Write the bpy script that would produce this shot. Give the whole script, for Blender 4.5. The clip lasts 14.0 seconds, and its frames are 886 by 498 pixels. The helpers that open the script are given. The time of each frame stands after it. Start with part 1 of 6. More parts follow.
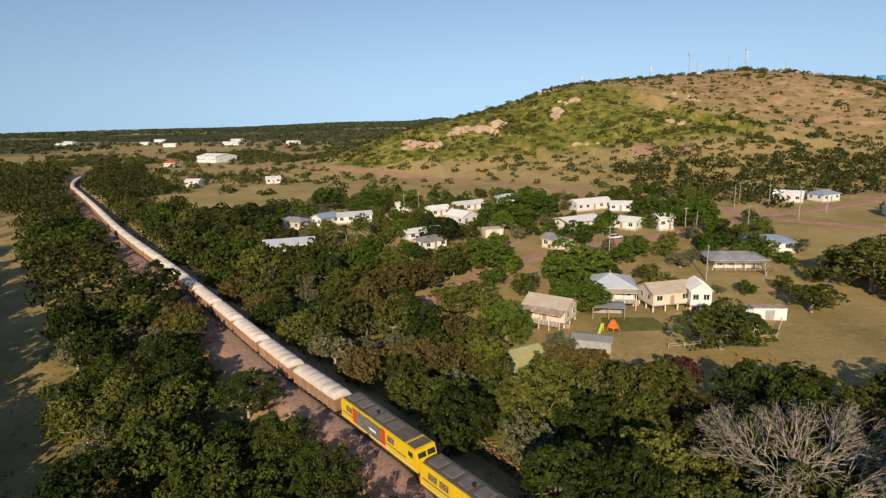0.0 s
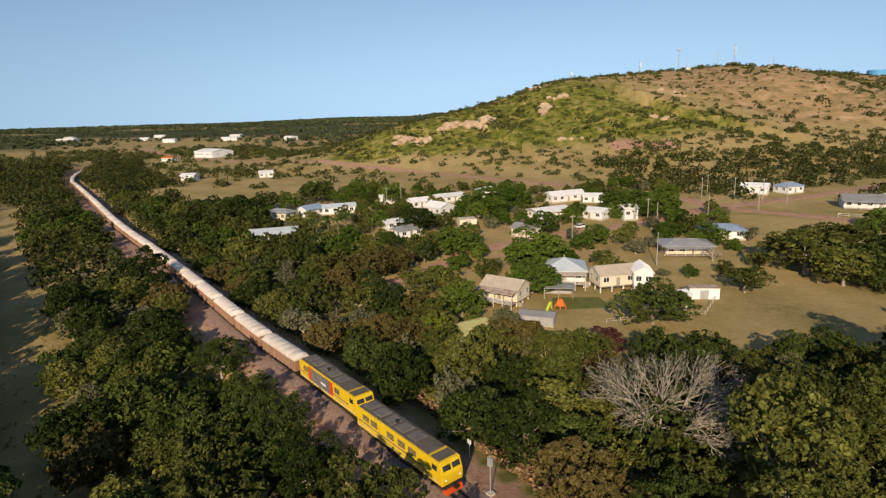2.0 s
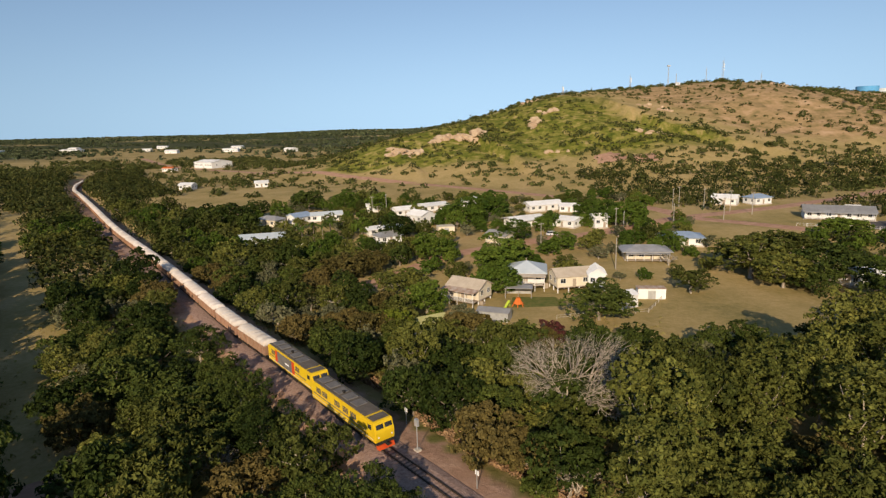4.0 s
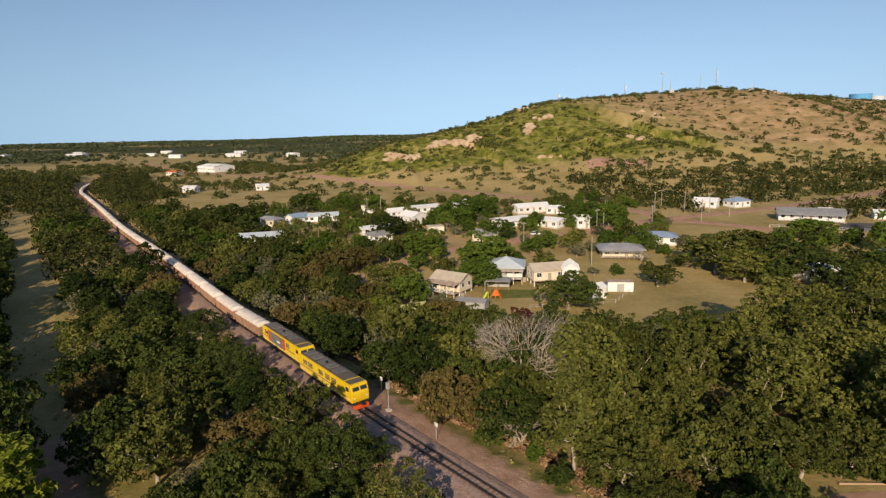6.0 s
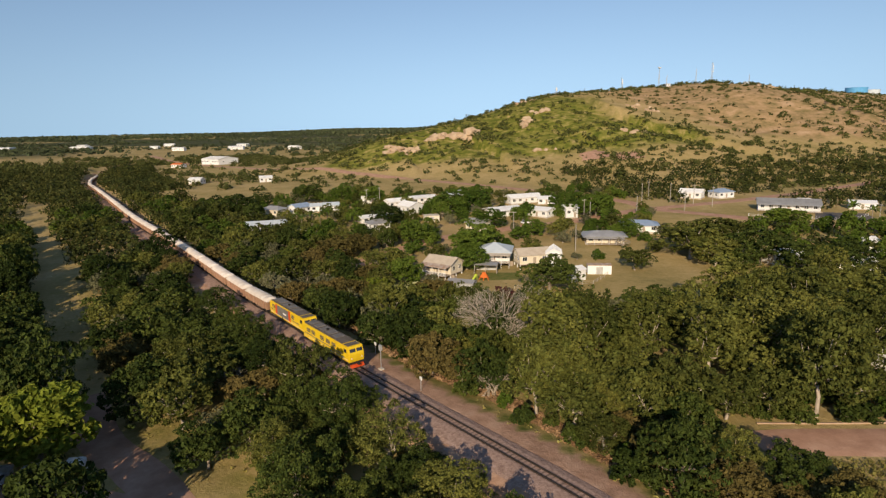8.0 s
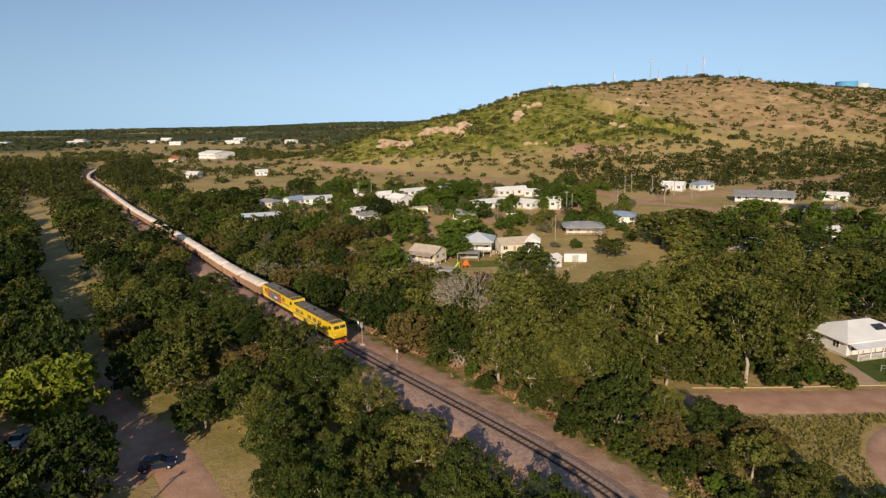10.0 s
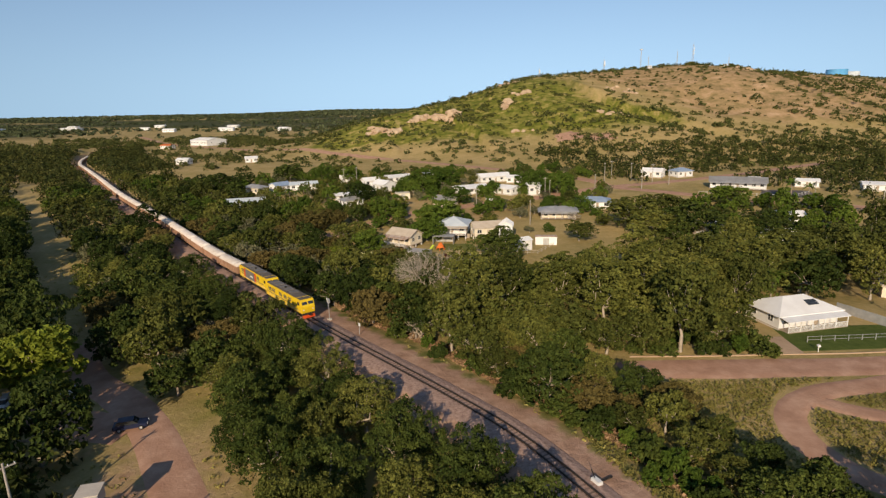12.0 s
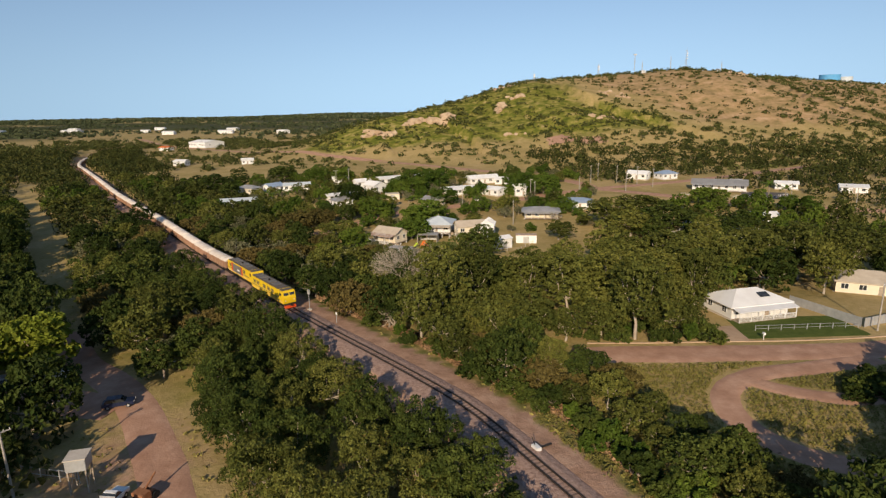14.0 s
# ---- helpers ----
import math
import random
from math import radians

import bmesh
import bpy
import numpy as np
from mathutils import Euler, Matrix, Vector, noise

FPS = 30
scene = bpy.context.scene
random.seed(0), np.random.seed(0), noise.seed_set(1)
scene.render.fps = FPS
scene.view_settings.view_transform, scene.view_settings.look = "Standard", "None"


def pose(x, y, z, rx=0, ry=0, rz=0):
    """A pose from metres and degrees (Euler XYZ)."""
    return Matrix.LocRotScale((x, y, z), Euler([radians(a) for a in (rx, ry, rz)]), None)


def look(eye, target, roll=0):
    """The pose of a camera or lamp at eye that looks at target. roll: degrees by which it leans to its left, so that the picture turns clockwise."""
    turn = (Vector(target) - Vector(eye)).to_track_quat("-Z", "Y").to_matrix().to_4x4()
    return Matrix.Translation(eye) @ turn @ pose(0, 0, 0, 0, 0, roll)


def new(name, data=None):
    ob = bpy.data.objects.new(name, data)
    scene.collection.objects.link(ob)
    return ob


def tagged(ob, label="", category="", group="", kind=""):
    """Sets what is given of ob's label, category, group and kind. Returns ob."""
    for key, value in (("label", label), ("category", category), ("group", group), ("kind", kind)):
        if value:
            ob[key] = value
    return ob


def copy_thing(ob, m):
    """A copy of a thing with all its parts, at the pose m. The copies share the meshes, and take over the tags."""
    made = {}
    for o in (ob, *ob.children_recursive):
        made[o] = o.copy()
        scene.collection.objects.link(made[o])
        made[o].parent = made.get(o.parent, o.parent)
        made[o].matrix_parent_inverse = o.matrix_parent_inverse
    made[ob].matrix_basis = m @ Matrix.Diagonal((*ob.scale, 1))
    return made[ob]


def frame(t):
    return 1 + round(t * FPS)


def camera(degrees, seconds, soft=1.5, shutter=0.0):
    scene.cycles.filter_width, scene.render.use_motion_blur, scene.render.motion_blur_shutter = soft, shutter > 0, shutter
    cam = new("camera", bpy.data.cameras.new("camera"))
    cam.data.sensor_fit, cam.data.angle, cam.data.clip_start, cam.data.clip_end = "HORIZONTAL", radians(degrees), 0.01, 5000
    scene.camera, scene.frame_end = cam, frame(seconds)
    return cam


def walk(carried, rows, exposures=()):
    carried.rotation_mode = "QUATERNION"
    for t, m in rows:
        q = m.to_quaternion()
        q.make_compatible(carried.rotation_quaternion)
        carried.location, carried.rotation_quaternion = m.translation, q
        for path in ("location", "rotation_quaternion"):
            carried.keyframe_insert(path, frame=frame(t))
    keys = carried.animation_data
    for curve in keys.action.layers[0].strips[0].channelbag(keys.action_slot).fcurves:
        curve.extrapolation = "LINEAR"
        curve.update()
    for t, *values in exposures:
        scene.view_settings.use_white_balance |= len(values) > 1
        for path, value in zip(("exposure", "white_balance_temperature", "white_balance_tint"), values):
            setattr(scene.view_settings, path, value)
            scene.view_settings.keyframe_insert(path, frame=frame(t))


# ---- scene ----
cam = camera(75.7, 14.0, soft=1.3)
PATH = [
    (0, (-41.239, 66.123, 41.296), (-41.284, 68.074, 40.857), -1.7),
    (0.5, (-39.238, 63.285, 41.231), (-39.284, 65.236, 40.794), -1.7),
    (1, (-37.116, 60.6, 41.162), (-37.164, 62.549, 40.717), -1.8),
    (1.5, (-34.895, 57.647, 41.277), (-34.945, 59.594, 40.826), -1.8),
    (2, (-32.61, 54.909, 41.414), (-32.66, 56.856, 40.959), -1.8),
    (2.5, (-30.254, 52.137, 41.419), (-30.306, 54.085, 40.972), -1.7),
    (3, (-28.088, 49.356, 41.422), (-28.14, 51.307, 40.986), -1.5),
    (3.5, (-26.17, 46.521, 41.409), (-26.222, 48.475, 40.986), -1.5),
    (4, (-24.272, 43.906, 41.357), (-24.327, 45.862, 40.944), -1.5),
    (6.5, (-18.393, 29.841, 40.822), (-18.457, 31.801, 40.43), -1.3),
    (7, (-17.56, 26.767, 40.947), (-17.626, 28.727, 40.551), -1.3),
    (7.5, (-16.885, 23.634, 41.053), (-16.953, 25.591, 40.644), -1.3),
    (8, (-16.286, 20.81, 41.074), (-16.355, 22.765, 40.658), -1.3),
    (10.3, (-11.091, 10.484, 41.586), (-11.152, 12.433, 41.142), -1.4),
    (10.5, (-10.479, 9.762, 41.581), (-10.539, 11.71, 41.131), -1.4),
    (11, (-8.676, 8.32, 41.471), (-8.733, 10.263, 41.0), -1.3),
    (11.5, (-6.883, 6.997, 41.377), (-6.939, 8.937, 40.894), -1.3),
    (12, (-5.176, 5.497, 41.324), (-5.229, 7.439, 40.846), -1.3),
    (12.5, (-3.659, 3.996, 41.246), (-3.71, 5.937, 40.769), -1.2),
    (13, (-2.241, 2.41, 41.16), (-2.292, 4.352, 40.686), -1.1),
    (13.5, (-1.004, 0.731, 41.067), (-1.055, 2.675, 40.597), -1.1),
    (14, (0.164, -1.023, 40.999), (0.111, 0.921, 40.533), -1.1),
]
walk(cam, [(t, look(eye, target, roll)) for t, eye, target, roll in PATH], [(0, -0.06)])

# ---- light ----
SUN_AZ, SUN_EL = radians(-100.0), radians(23.0)
world = bpy.data.worlds.new("world")
scene.world = world
world.use_nodes = True
wn = world.node_tree.nodes
sky = wn.new("ShaderNodeTexSky")
sky.sky_type, sky.sun_disc = "NISHITA", False
sky.sun_elevation, sky.sun_rotation = SUN_EL, math.pi / 2 - SUN_AZ
sky.altitude, sky.air_density, sky.dust_density, sky.ozone_density = 0, 0.9, 0.0, 1.0
wn["Background"].inputs["Strength"].default_value = 0.121
# the sky is looked up a few degrees higher near the horizon, which keeps it blue there
at = wn.new("ShaderNodeTexCoord")
split, join, height = wn.new("ShaderNodeSeparateXYZ"), wn.new("ShaderNodeCombineXYZ"), wn.new("ShaderNodeMath")
square, root = wn.new("ShaderNodeMath"), wn.new("ShaderNodeMath")
square.operation, root.operation, height.operation = "MULTIPLY_ADD", "SQRT", "MAXIMUM"
square.inputs[2].default_value, height.inputs[1].default_value = 0.16 ** 2, 0.0
wl = world.node_tree.links
wl.new(at.outputs["Generated"], split.inputs[0])
wl.new(split.outputs["Z"], height.inputs[0])
wl.new(height.outputs[0], square.inputs[0]), wl.new(height.outputs[0], square.inputs[1])
wl.new(square.outputs[0], root.inputs[0])
wl.new(split.outputs["X"], join.inputs["X"]), wl.new(split.outputs["Y"], join.inputs["Y"]), wl.new(root.outputs[0], join.inputs["Z"])
wl.new(join.outputs[0], sky.inputs["Vector"])
world.node_tree.links.new(sky.outputs["Color"], wn["Background"].inputs["Color"])
sun_data = bpy.data.lights.new("sun", "SUN")
sun_data.energy, sun_data.angle, sun_data.color = 5.0, radians(0.5), (1.0, 0.81, 0.58)
sun = new("sun", sun_data)
sun.matrix_world = look((math.cos(SUN_AZ) * math.cos(SUN_EL) * 300, math.sin(SUN_AZ) * math.cos(SUN_EL) * 300, math.sin(SUN_EL) * 300), (0, 0, 0))

# ---- materials ----


def mat(name, a, b, scale=1.0, rough=0.8, metal=0.0, bump=0.0, bump_scale=8.0, island=0.0, obj=0.0, c=None, spec=0.3, trans=0.0):
    """Two colours mixed by noise at two scales, with relief; island and obj vary the brightness piece by piece and thing by thing."""
    m = bpy.data.materials.new(name)
    m.use_nodes = True
    t = m.node_tree
    N, L = t.nodes, t.links
    bs = N["Principled BSDF"]
    bs.inputs["Roughness"].default_value, bs.inputs["Metallic"].default_value = rough, metal
    bs.inputs["Specular IOR Level"].default_value = spec if rough < 0.5 or metal else 0.06
    co = N.new("ShaderNodeTexCoord")
    n1 = N.new("ShaderNodeTexNoise")
    n1.inputs["Scale"].default_value, n1.inputs["Detail"].default_value, n1.inputs["Roughness"].default_value = scale, 6, 0.65
    L.new(co.outputs["Object"], n1.inputs["Vector"])
    ramp = N.new("ShaderNodeValToRGB")
    ramp.color_ramp.elements[0].position, ramp.color_ramp.elements[1].position = 0.32, 0.68
    ramp.color_ramp.elements[0].color, ramp.color_ramp.elements[1].color = (*a, 1), (*b, 1)
    if c:
        e = ramp.color_ramp.elements.new(0.5)
        e.color = (*c, 1)
    L.new(n1.outputs["Fac"], ramp.inputs["Fac"])
    col = ramp.outputs["Color"]
    for amount, node, out in ((island, "ShaderNodeNewGeometry", "Random Per Island"), (obj, "ShaderNodeObjectInfo", "Random")):
        if amount:
            r = N.new(node)
            mr = N.new("ShaderNodeMapRange")
            mr.inputs["To Min"].default_value, mr.inputs["To Max"].default_value = 1 - amount, 1 + amount
            L.new(r.outputs[out], mr.inputs["Value"])
            hs = N.new("ShaderNodeHueSaturation")
            L.new(mr.outputs["Result"], hs.inputs["Value"])
            if node == "ShaderNodeObjectInfo":
                mh = N.new("ShaderNodeMapRange")
                mh.inputs["To Min"].default_value, mh.inputs["To Max"].default_value = 0.5 + amount * 0.035, 0.5 - amount * 0.035
                L.new(r.outputs[out], mh.inputs["Value"])
                L.new(mh.outputs["Result"], hs.inputs["Hue"])
            L.new(col, hs.inputs["Color"])
            col = hs.outputs["Color"]
    L.new(col, bs.inputs["Base Color"])
    if bump:
        n2 = N.new("ShaderNodeTexNoise")
        n2.inputs["Scale"].default_value, n2.inputs["Detail"].default_value = bump_scale, 5
        L.new(co.outputs["Object"], n2.inputs["Vector"])
        bp = N.new("ShaderNodeBump")
        bp.inputs["Strength"].default_value, bp.inputs["Distance"].default_value = bump, 0.1
        L.new(n2.outputs["Fac"], bp.inputs["Height"])
        L.new(bp.outputs["Normal"], bs.inputs["Normal"])
    if trans:
        tr = N.new("ShaderNodeBsdfTranslucent")
        L.new(col, tr.inputs["Color"])
        mx = N.new("ShaderNodeMixShader")
        mx.inputs["Fac"].default_value = trans
        L.new(bs.outputs["BSDF"], mx.inputs[1])
        L.new(tr.outputs["BSDF"], mx.inputs[2])
        L.new(mx.outputs["Shader"], N["Material Output"].inputs["Surface"])
    return m


M_LEAF_DARK = mat("leaf_dark", (0.026, 0.043, 0.009), (0.074, 0.092, 0.019), 0.5, 0.6, island=0.4, obj=0.45, trans=0.06)
M_LEAF_OLIVE = mat("leaf_olive", (0.050, 0.062, 0.013), (0.138, 0.142, 0.032), 0.5, 0.6, island=0.4, obj=0.4, trans=0.06)
M_LEAF_GREEN = mat("leaf_green", (0.048, 0.085, 0.012), (0.105, 0.145, 0.022), 0.5, 0.55, island=0.35, obj=0.3, trans=0.15)
M_LEAF_BRIGHT = mat("leaf_bright", (0.11, 0.15, 0.016), (0.20, 0.22, 0.03), 0.6, 0.55, island=0.35, obj=0.2, trans=0.2)
M_LEAF_GREY = mat("leaf_grey", (0.10, 0.105, 0.055), (0.16, 0.155, 0.08), 0.6, 0.7, island=0.4, obj=0.25, trans=0.1)
M_LEAF_RUST = mat("leaf_rust", (0.085, 0.068, 0.022), (0.135, 0.108, 0.034), 0.6, 0.7, island=0.4, obj=0.3, trans=0.1)
M_FLOWER = mat("flower_magenta", (0.10, 0.02, 0.03), (0.06, 0.04, 0.02), 0.8, 0.6, island=0.4, trans=0.1)
M_BARK = mat("bark", (0.20, 0.16, 0.12), (0.34, 0.29, 0.23), 2.0, 0.9, bump=0.5)
M_BARK_PALE = mat("bark_pale", (0.30, 0.25, 0.19), (0.48, 0.41, 0.33), 1.5, 0.85, bump=0.3)
M_DIRT = mat("dirt_road", (0.37, 0.21, 0.14), (0.54, 0.34, 0.24), 0.35, 0.95, bump=0.5, bump_scale=3, c=(0.45, 0.265, 0.18))
M_DIRT_PALE = mat("dirt_pale", (0.40, 0.27, 0.18), (0.52, 0.38, 0.26), 0.3, 0.95, bump=0.5, bump_scale=3)
M_ASPHALT = mat("asphalt", (0.10, 0.09, 0.085), (0.16, 0.145, 0.135), 0.6, 0.9, bump=0.2)
M_CONCRETE = mat("concrete", (0.48, 0.42, 0.35), (0.60, 0.54, 0.46), 0.8, 0.9, bump=0.2)
M_BALLAST = mat("ballast", (0.26, 0.165, 0.13), (0.50, 0.35, 0.285), 2.5, 0.95, bump=1.0, bump_scale=9, c=(0.39, 0.265, 0.21))
M_STEEL = mat("rail_steel", (0.05, 0.038, 0.03), (0.10, 0.08, 0.065), 3, 0.5, metal=0.6)
M_SLEEPER = mat("sleeper", (0.17, 0.12, 0.095), (0.27, 0.19, 0.155), 2, 0.9, obj=0.2)
M_WHITE = mat("white_paint", (0.72, 0.71, 0.69), (0.82, 0.81, 0.79), 0.5, 0.55, obj=0.08)
M_CREAM = mat("cream_paint", (0.66, 0.58, 0.44), (0.76, 0.68, 0.54), 0.5, 0.6, obj=0.06)
M_ROOF_WHITE = mat("roof_white", (0.76, 0.74, 0.72), (0.88, 0.87, 0.85), 0.35, 0.38, obj=0.08)
M_ROOF_GREY = mat("roof_grey", (0.30, 0.29, 0.28), (0.42, 0.41, 0.40), 0.35, 0.5, obj=0.12, metal=0.2)
M_ROOF_BLUE = mat("roof_blue", (0.26, 0.34, 0.46), (0.36, 0.44, 0.56), 0.4, 0.5, metal=0.1)
M_ROOF_PALEBLUE = mat("roof_pale_blue", (0.50, 0.56, 0.60), (0.62, 0.66, 0.68), 0.5, 0.5)
M_ROOF_YELLOW = mat("roof_yellow_green", (0.38, 0.37, 0.15), (0.50, 0.47, 0.22), 0.6, 0.55)
M_ROOF_TAN = mat("roof_tan", (0.46, 0.38, 0.29), (0.58, 0.50, 0.40), 0.5, 0.6)
M_ROOF_RUST = mat("roof_rust", (0.36, 0.20, 0.12), (0.58, 0.50, 0.42), 0.9, 0.7)
M_GLASS = mat("window_glass", (0.02, 0.025, 0.03), (0.05, 0.055, 0.06), 1.0, 0.12, spec=0.6)
M_DARK = mat("dark_void", (0.03, 0.03, 0.03), (0.06, 0.055, 0.05), 1.0, 0.9)
M_TIMBER = mat("timber", (0.30, 0.24, 0.18), (0.44, 0.37, 0.29), 2.0, 0.85)
M_GALV = mat("galvanised", (0.40, 0.40, 0.40), (0.55, 0.55, 0.54), 1.0, 0.5, metal=0.4)
M_YELLOW = mat("loco_yellow", (0.72, 0.47, 0.012), (0.82, 0.57, 0.02), 0.7, 0.4, spec=0.4)
M_RED = mat("loco_red", (0.55, 0.06, 0.015), (0.68, 0.10, 0.02), 0.8, 0.45)
M_LOCO_GREY = mat("loco_grey", (0.14, 0.13, 0.12), (0.22, 0.20, 0.18), 1.2, 0.6)
M_ROOFDARK = mat("loco_roof", (0.10, 0.085, 0.07), (0.17, 0.145, 0.12), 1.0, 0.7)
M_BLACK = mat("black_iron", (0.025, 0.022, 0.02), (0.05, 0.045, 0.04), 2, 0.8)
M_WAGON = mat("wagon_side", (0.30, 0.16, 0.10), (0.47, 0.30, 0.20), 1.2, 0.8, obj=0.15)
M_COVER = mat("wagon_cover", (0.66, 0.54, 0.44), (0.84, 0.77, 0.68), 0.5, 0.7, obj=0.10)
M_ORANGE = mat("orange_paint", (0.62, 0.15, 0.03), (0.72, 0.20, 0.05), 1, 0.5)
M_LIME = mat("lime_plastic", (0.50, 0.62, 0.05), (0.58, 0.68, 0.08), 1, 0.4)
M_BLUETANK = mat("tank_blue", (0.10, 0.34, 0.62), (0.16, 0.42, 0.70), 0.3, 0.5)
M_SCRUB = mat("scrub", (0.034, 0.048, 0.012), (0.125, 0.125, 0.040), 0.09, 0.7, island=0.4, trans=0.1)
M_THICKET = mat("thicket", (0.022, 0.032, 0.008), (0.120, 0.115, 0.030), 0.13, 0.7, island=0.4, trans=0.1, c=(0.044, 0.052, 0.014))
M_WOOD_FAR = mat("far_wood", (0.040, 0.055, 0.026), (0.095, 0.105, 0.050), 0.012, 0.7, island=0.4)
M_GRASS = mat("grass_tuft", (0.22, 0.21, 0.055), (0.40, 0.33, 0.11), 0.2, 0.8, island=0.4, trans=0.2)
M_GRASS_LOOP = mat("roadside_grass", (0.16, 0.155, 0.042), (0.27, 0.235, 0.07), 0.2, 0.8, island=0.14, trans=0.2)
M_BRUSH = mat("dead_brush", (0.20, 0.115, 0.06), (0.38, 0.25, 0.14), 0.3, 0.9, island=0.45)
M_ROCK = mat("rock", (0.40, 0.27, 0.17), (0.55, 0.42, 0.29), 0.15, 0.9, bump=1.0, bump_scale=0.6)
M_CARWHITE = mat("car_white", (0.70, 0.70, 0.70), (0.78, 0.78, 0.78), 1, 0.25)
M_CARGREY = mat("car_grey", (0.10, 0.10, 0.11), (0.15, 0.15, 0.16), 1, 0.3)
M_CARBLUE = mat("car_blue", (0.012, 0.016, 0.040), (0.02, 0.028, 0.065), 1, 0.35)
M_RUST = mat("rust", (0.22, 0.09, 0.045), (0.34, 0.17, 0.09), 2, 0.9)
M_TYRE = mat("tyre", (0.015, 0.015, 0.015), (0.03, 0.03, 0.03), 2, 0.9)

# ---- the lie of the land ----
RAIL_Z = 3.3
RAIL_KNOTS = [(46, -14), (27, 22), (10.9, 50.7), (2.7, 65.1), (-5.5, 75.6), (-26.9, 99.4), (-41.6, 116.3), (-49.7, 127.2), (-68.5, 149), (-91.6, 178.5),
              (-114.6, 207.6), (-148, 248.5), (-170, 276.5), (-212, 332), (-264, 400), (-292, 436.5), (-319.5, 481), (-344, 530), (-359, 570), (-372, 650)]


def smooth_line(knots, step):
    """Points about step metres apart on a smooth line through the knots."""
    p = [Vector((*k, 0)) for k in knots]
    p = [2 * p[0] - p[1]] + p + [2 * p[-1] - p[-2]]
    out = []
    for i in range(1, len(p) - 2):
        a, b, c, d = p[i - 1:i + 3]
        n = max(1, round((c - b).length / step))
        for k in range(n):
            t = k / n
            out.append(0.5 * ((2 * b) + (c - a) * t + (2 * a - 5 * b + 4 * c - d) * t * t + (3 * b - a - 3 * c + d) * t ** 3))
    return np.array([(v.x, v.y) for v in out + [p[-2]]])


RAIL = smooth_line(RAIL_KNOTS, 4.0)


def line_distance(line, x, y):
    """Distance of the points from a line, and whether they lie to the right of it as it runs."""
    x, y = np.asarray(x, float), np.asarray(y, float)
    if x.size < 1500:
        a, v = line[:-1], line[1:] - line[:-1]
        px, py = x.reshape(-1, 1) - a[:, 0], y.reshape(-1, 1) - a[:, 1]
        t = np.clip((px * v[:, 0] + py * v[:, 1]) / (v * v).sum(1), 0, 1)
        ex, ey = px - t * v[:, 0], py - t * v[:, 1]
        d = np.hypot(ex, ey)
        k = (np.arange(len(d)), d.argmin(1))
        return d[k].reshape(x.shape), np.sign(ex * v[:, 1] - ey * v[:, 0])[k].reshape(x.shape)
    best, side = np.full(x.shape, 1e9), np.zeros(x.shape)
    for (ax, ay), (bx, by) in zip(line[:-1], line[1:]):
        dx, dy = bx - ax, by - ay
        t = np.clip(((x - ax) * dx + (y - ay) * dy) / (dx * dx + dy * dy), 0, 1)
        ex, ey = x - ax - t * dx, y - ay - t * dy
        d = np.hypot(ex, ey)
        near = d < best
        best = np.where(near, d, best)
        side = np.where(near, np.sign(ex * dy - ey * dx), side)
    return best, side


RIDGE_X = [-2500, -320, -180, -140, -105, -72, -49, -25, 8, 32, 57, 85, 120, 160, 214, 265, 308, 350, 405, 470, 574, 700, 900, 1200, 2500]
RIDGE_Z = [0, 0, 1, 6, 18, 27, 31, 36, 44, 51, 58, 63, 66, 68, 71.5, 75, 71, 64, 63, 62.5, 60.5, 55, 40, 15, 0]
RIDGE_Y = [520, 520, 520, 520, 520, 520, 540, 560, 600, 620, 640, 650, 660, 678, 690, 696, 690, 695, 730, 780, 860, 900, 950, 1000, 1000]
FOOT_Y = [430, 430, 430, 430, 425, 415, 405, 395, 365, 355, 350, 350, 350, 355, 360, 365, 375, 385, 410, 440, 500, 560, 650, 700, 700]


def wobble(x, y, size, seed=0.0):
    """Cheap smooth noise between -1 and 1."""
    u, v = x / size + seed * 7.3, y / size - seed * 4.1
    return (np.sin(u * 1.3 + 1.7 * np.sin(v * 0.9 + seed)) + np.sin(v * 1.7 + 1.3 * np.sin(u * 1.1 - seed)) + np.sin((u + v) * 2.3 + seed)
            + 0.6 * np.sin(u * 4.1 - v * 3.3) * np.sin(v * 3.7 + u * 1.9)) / 3.6


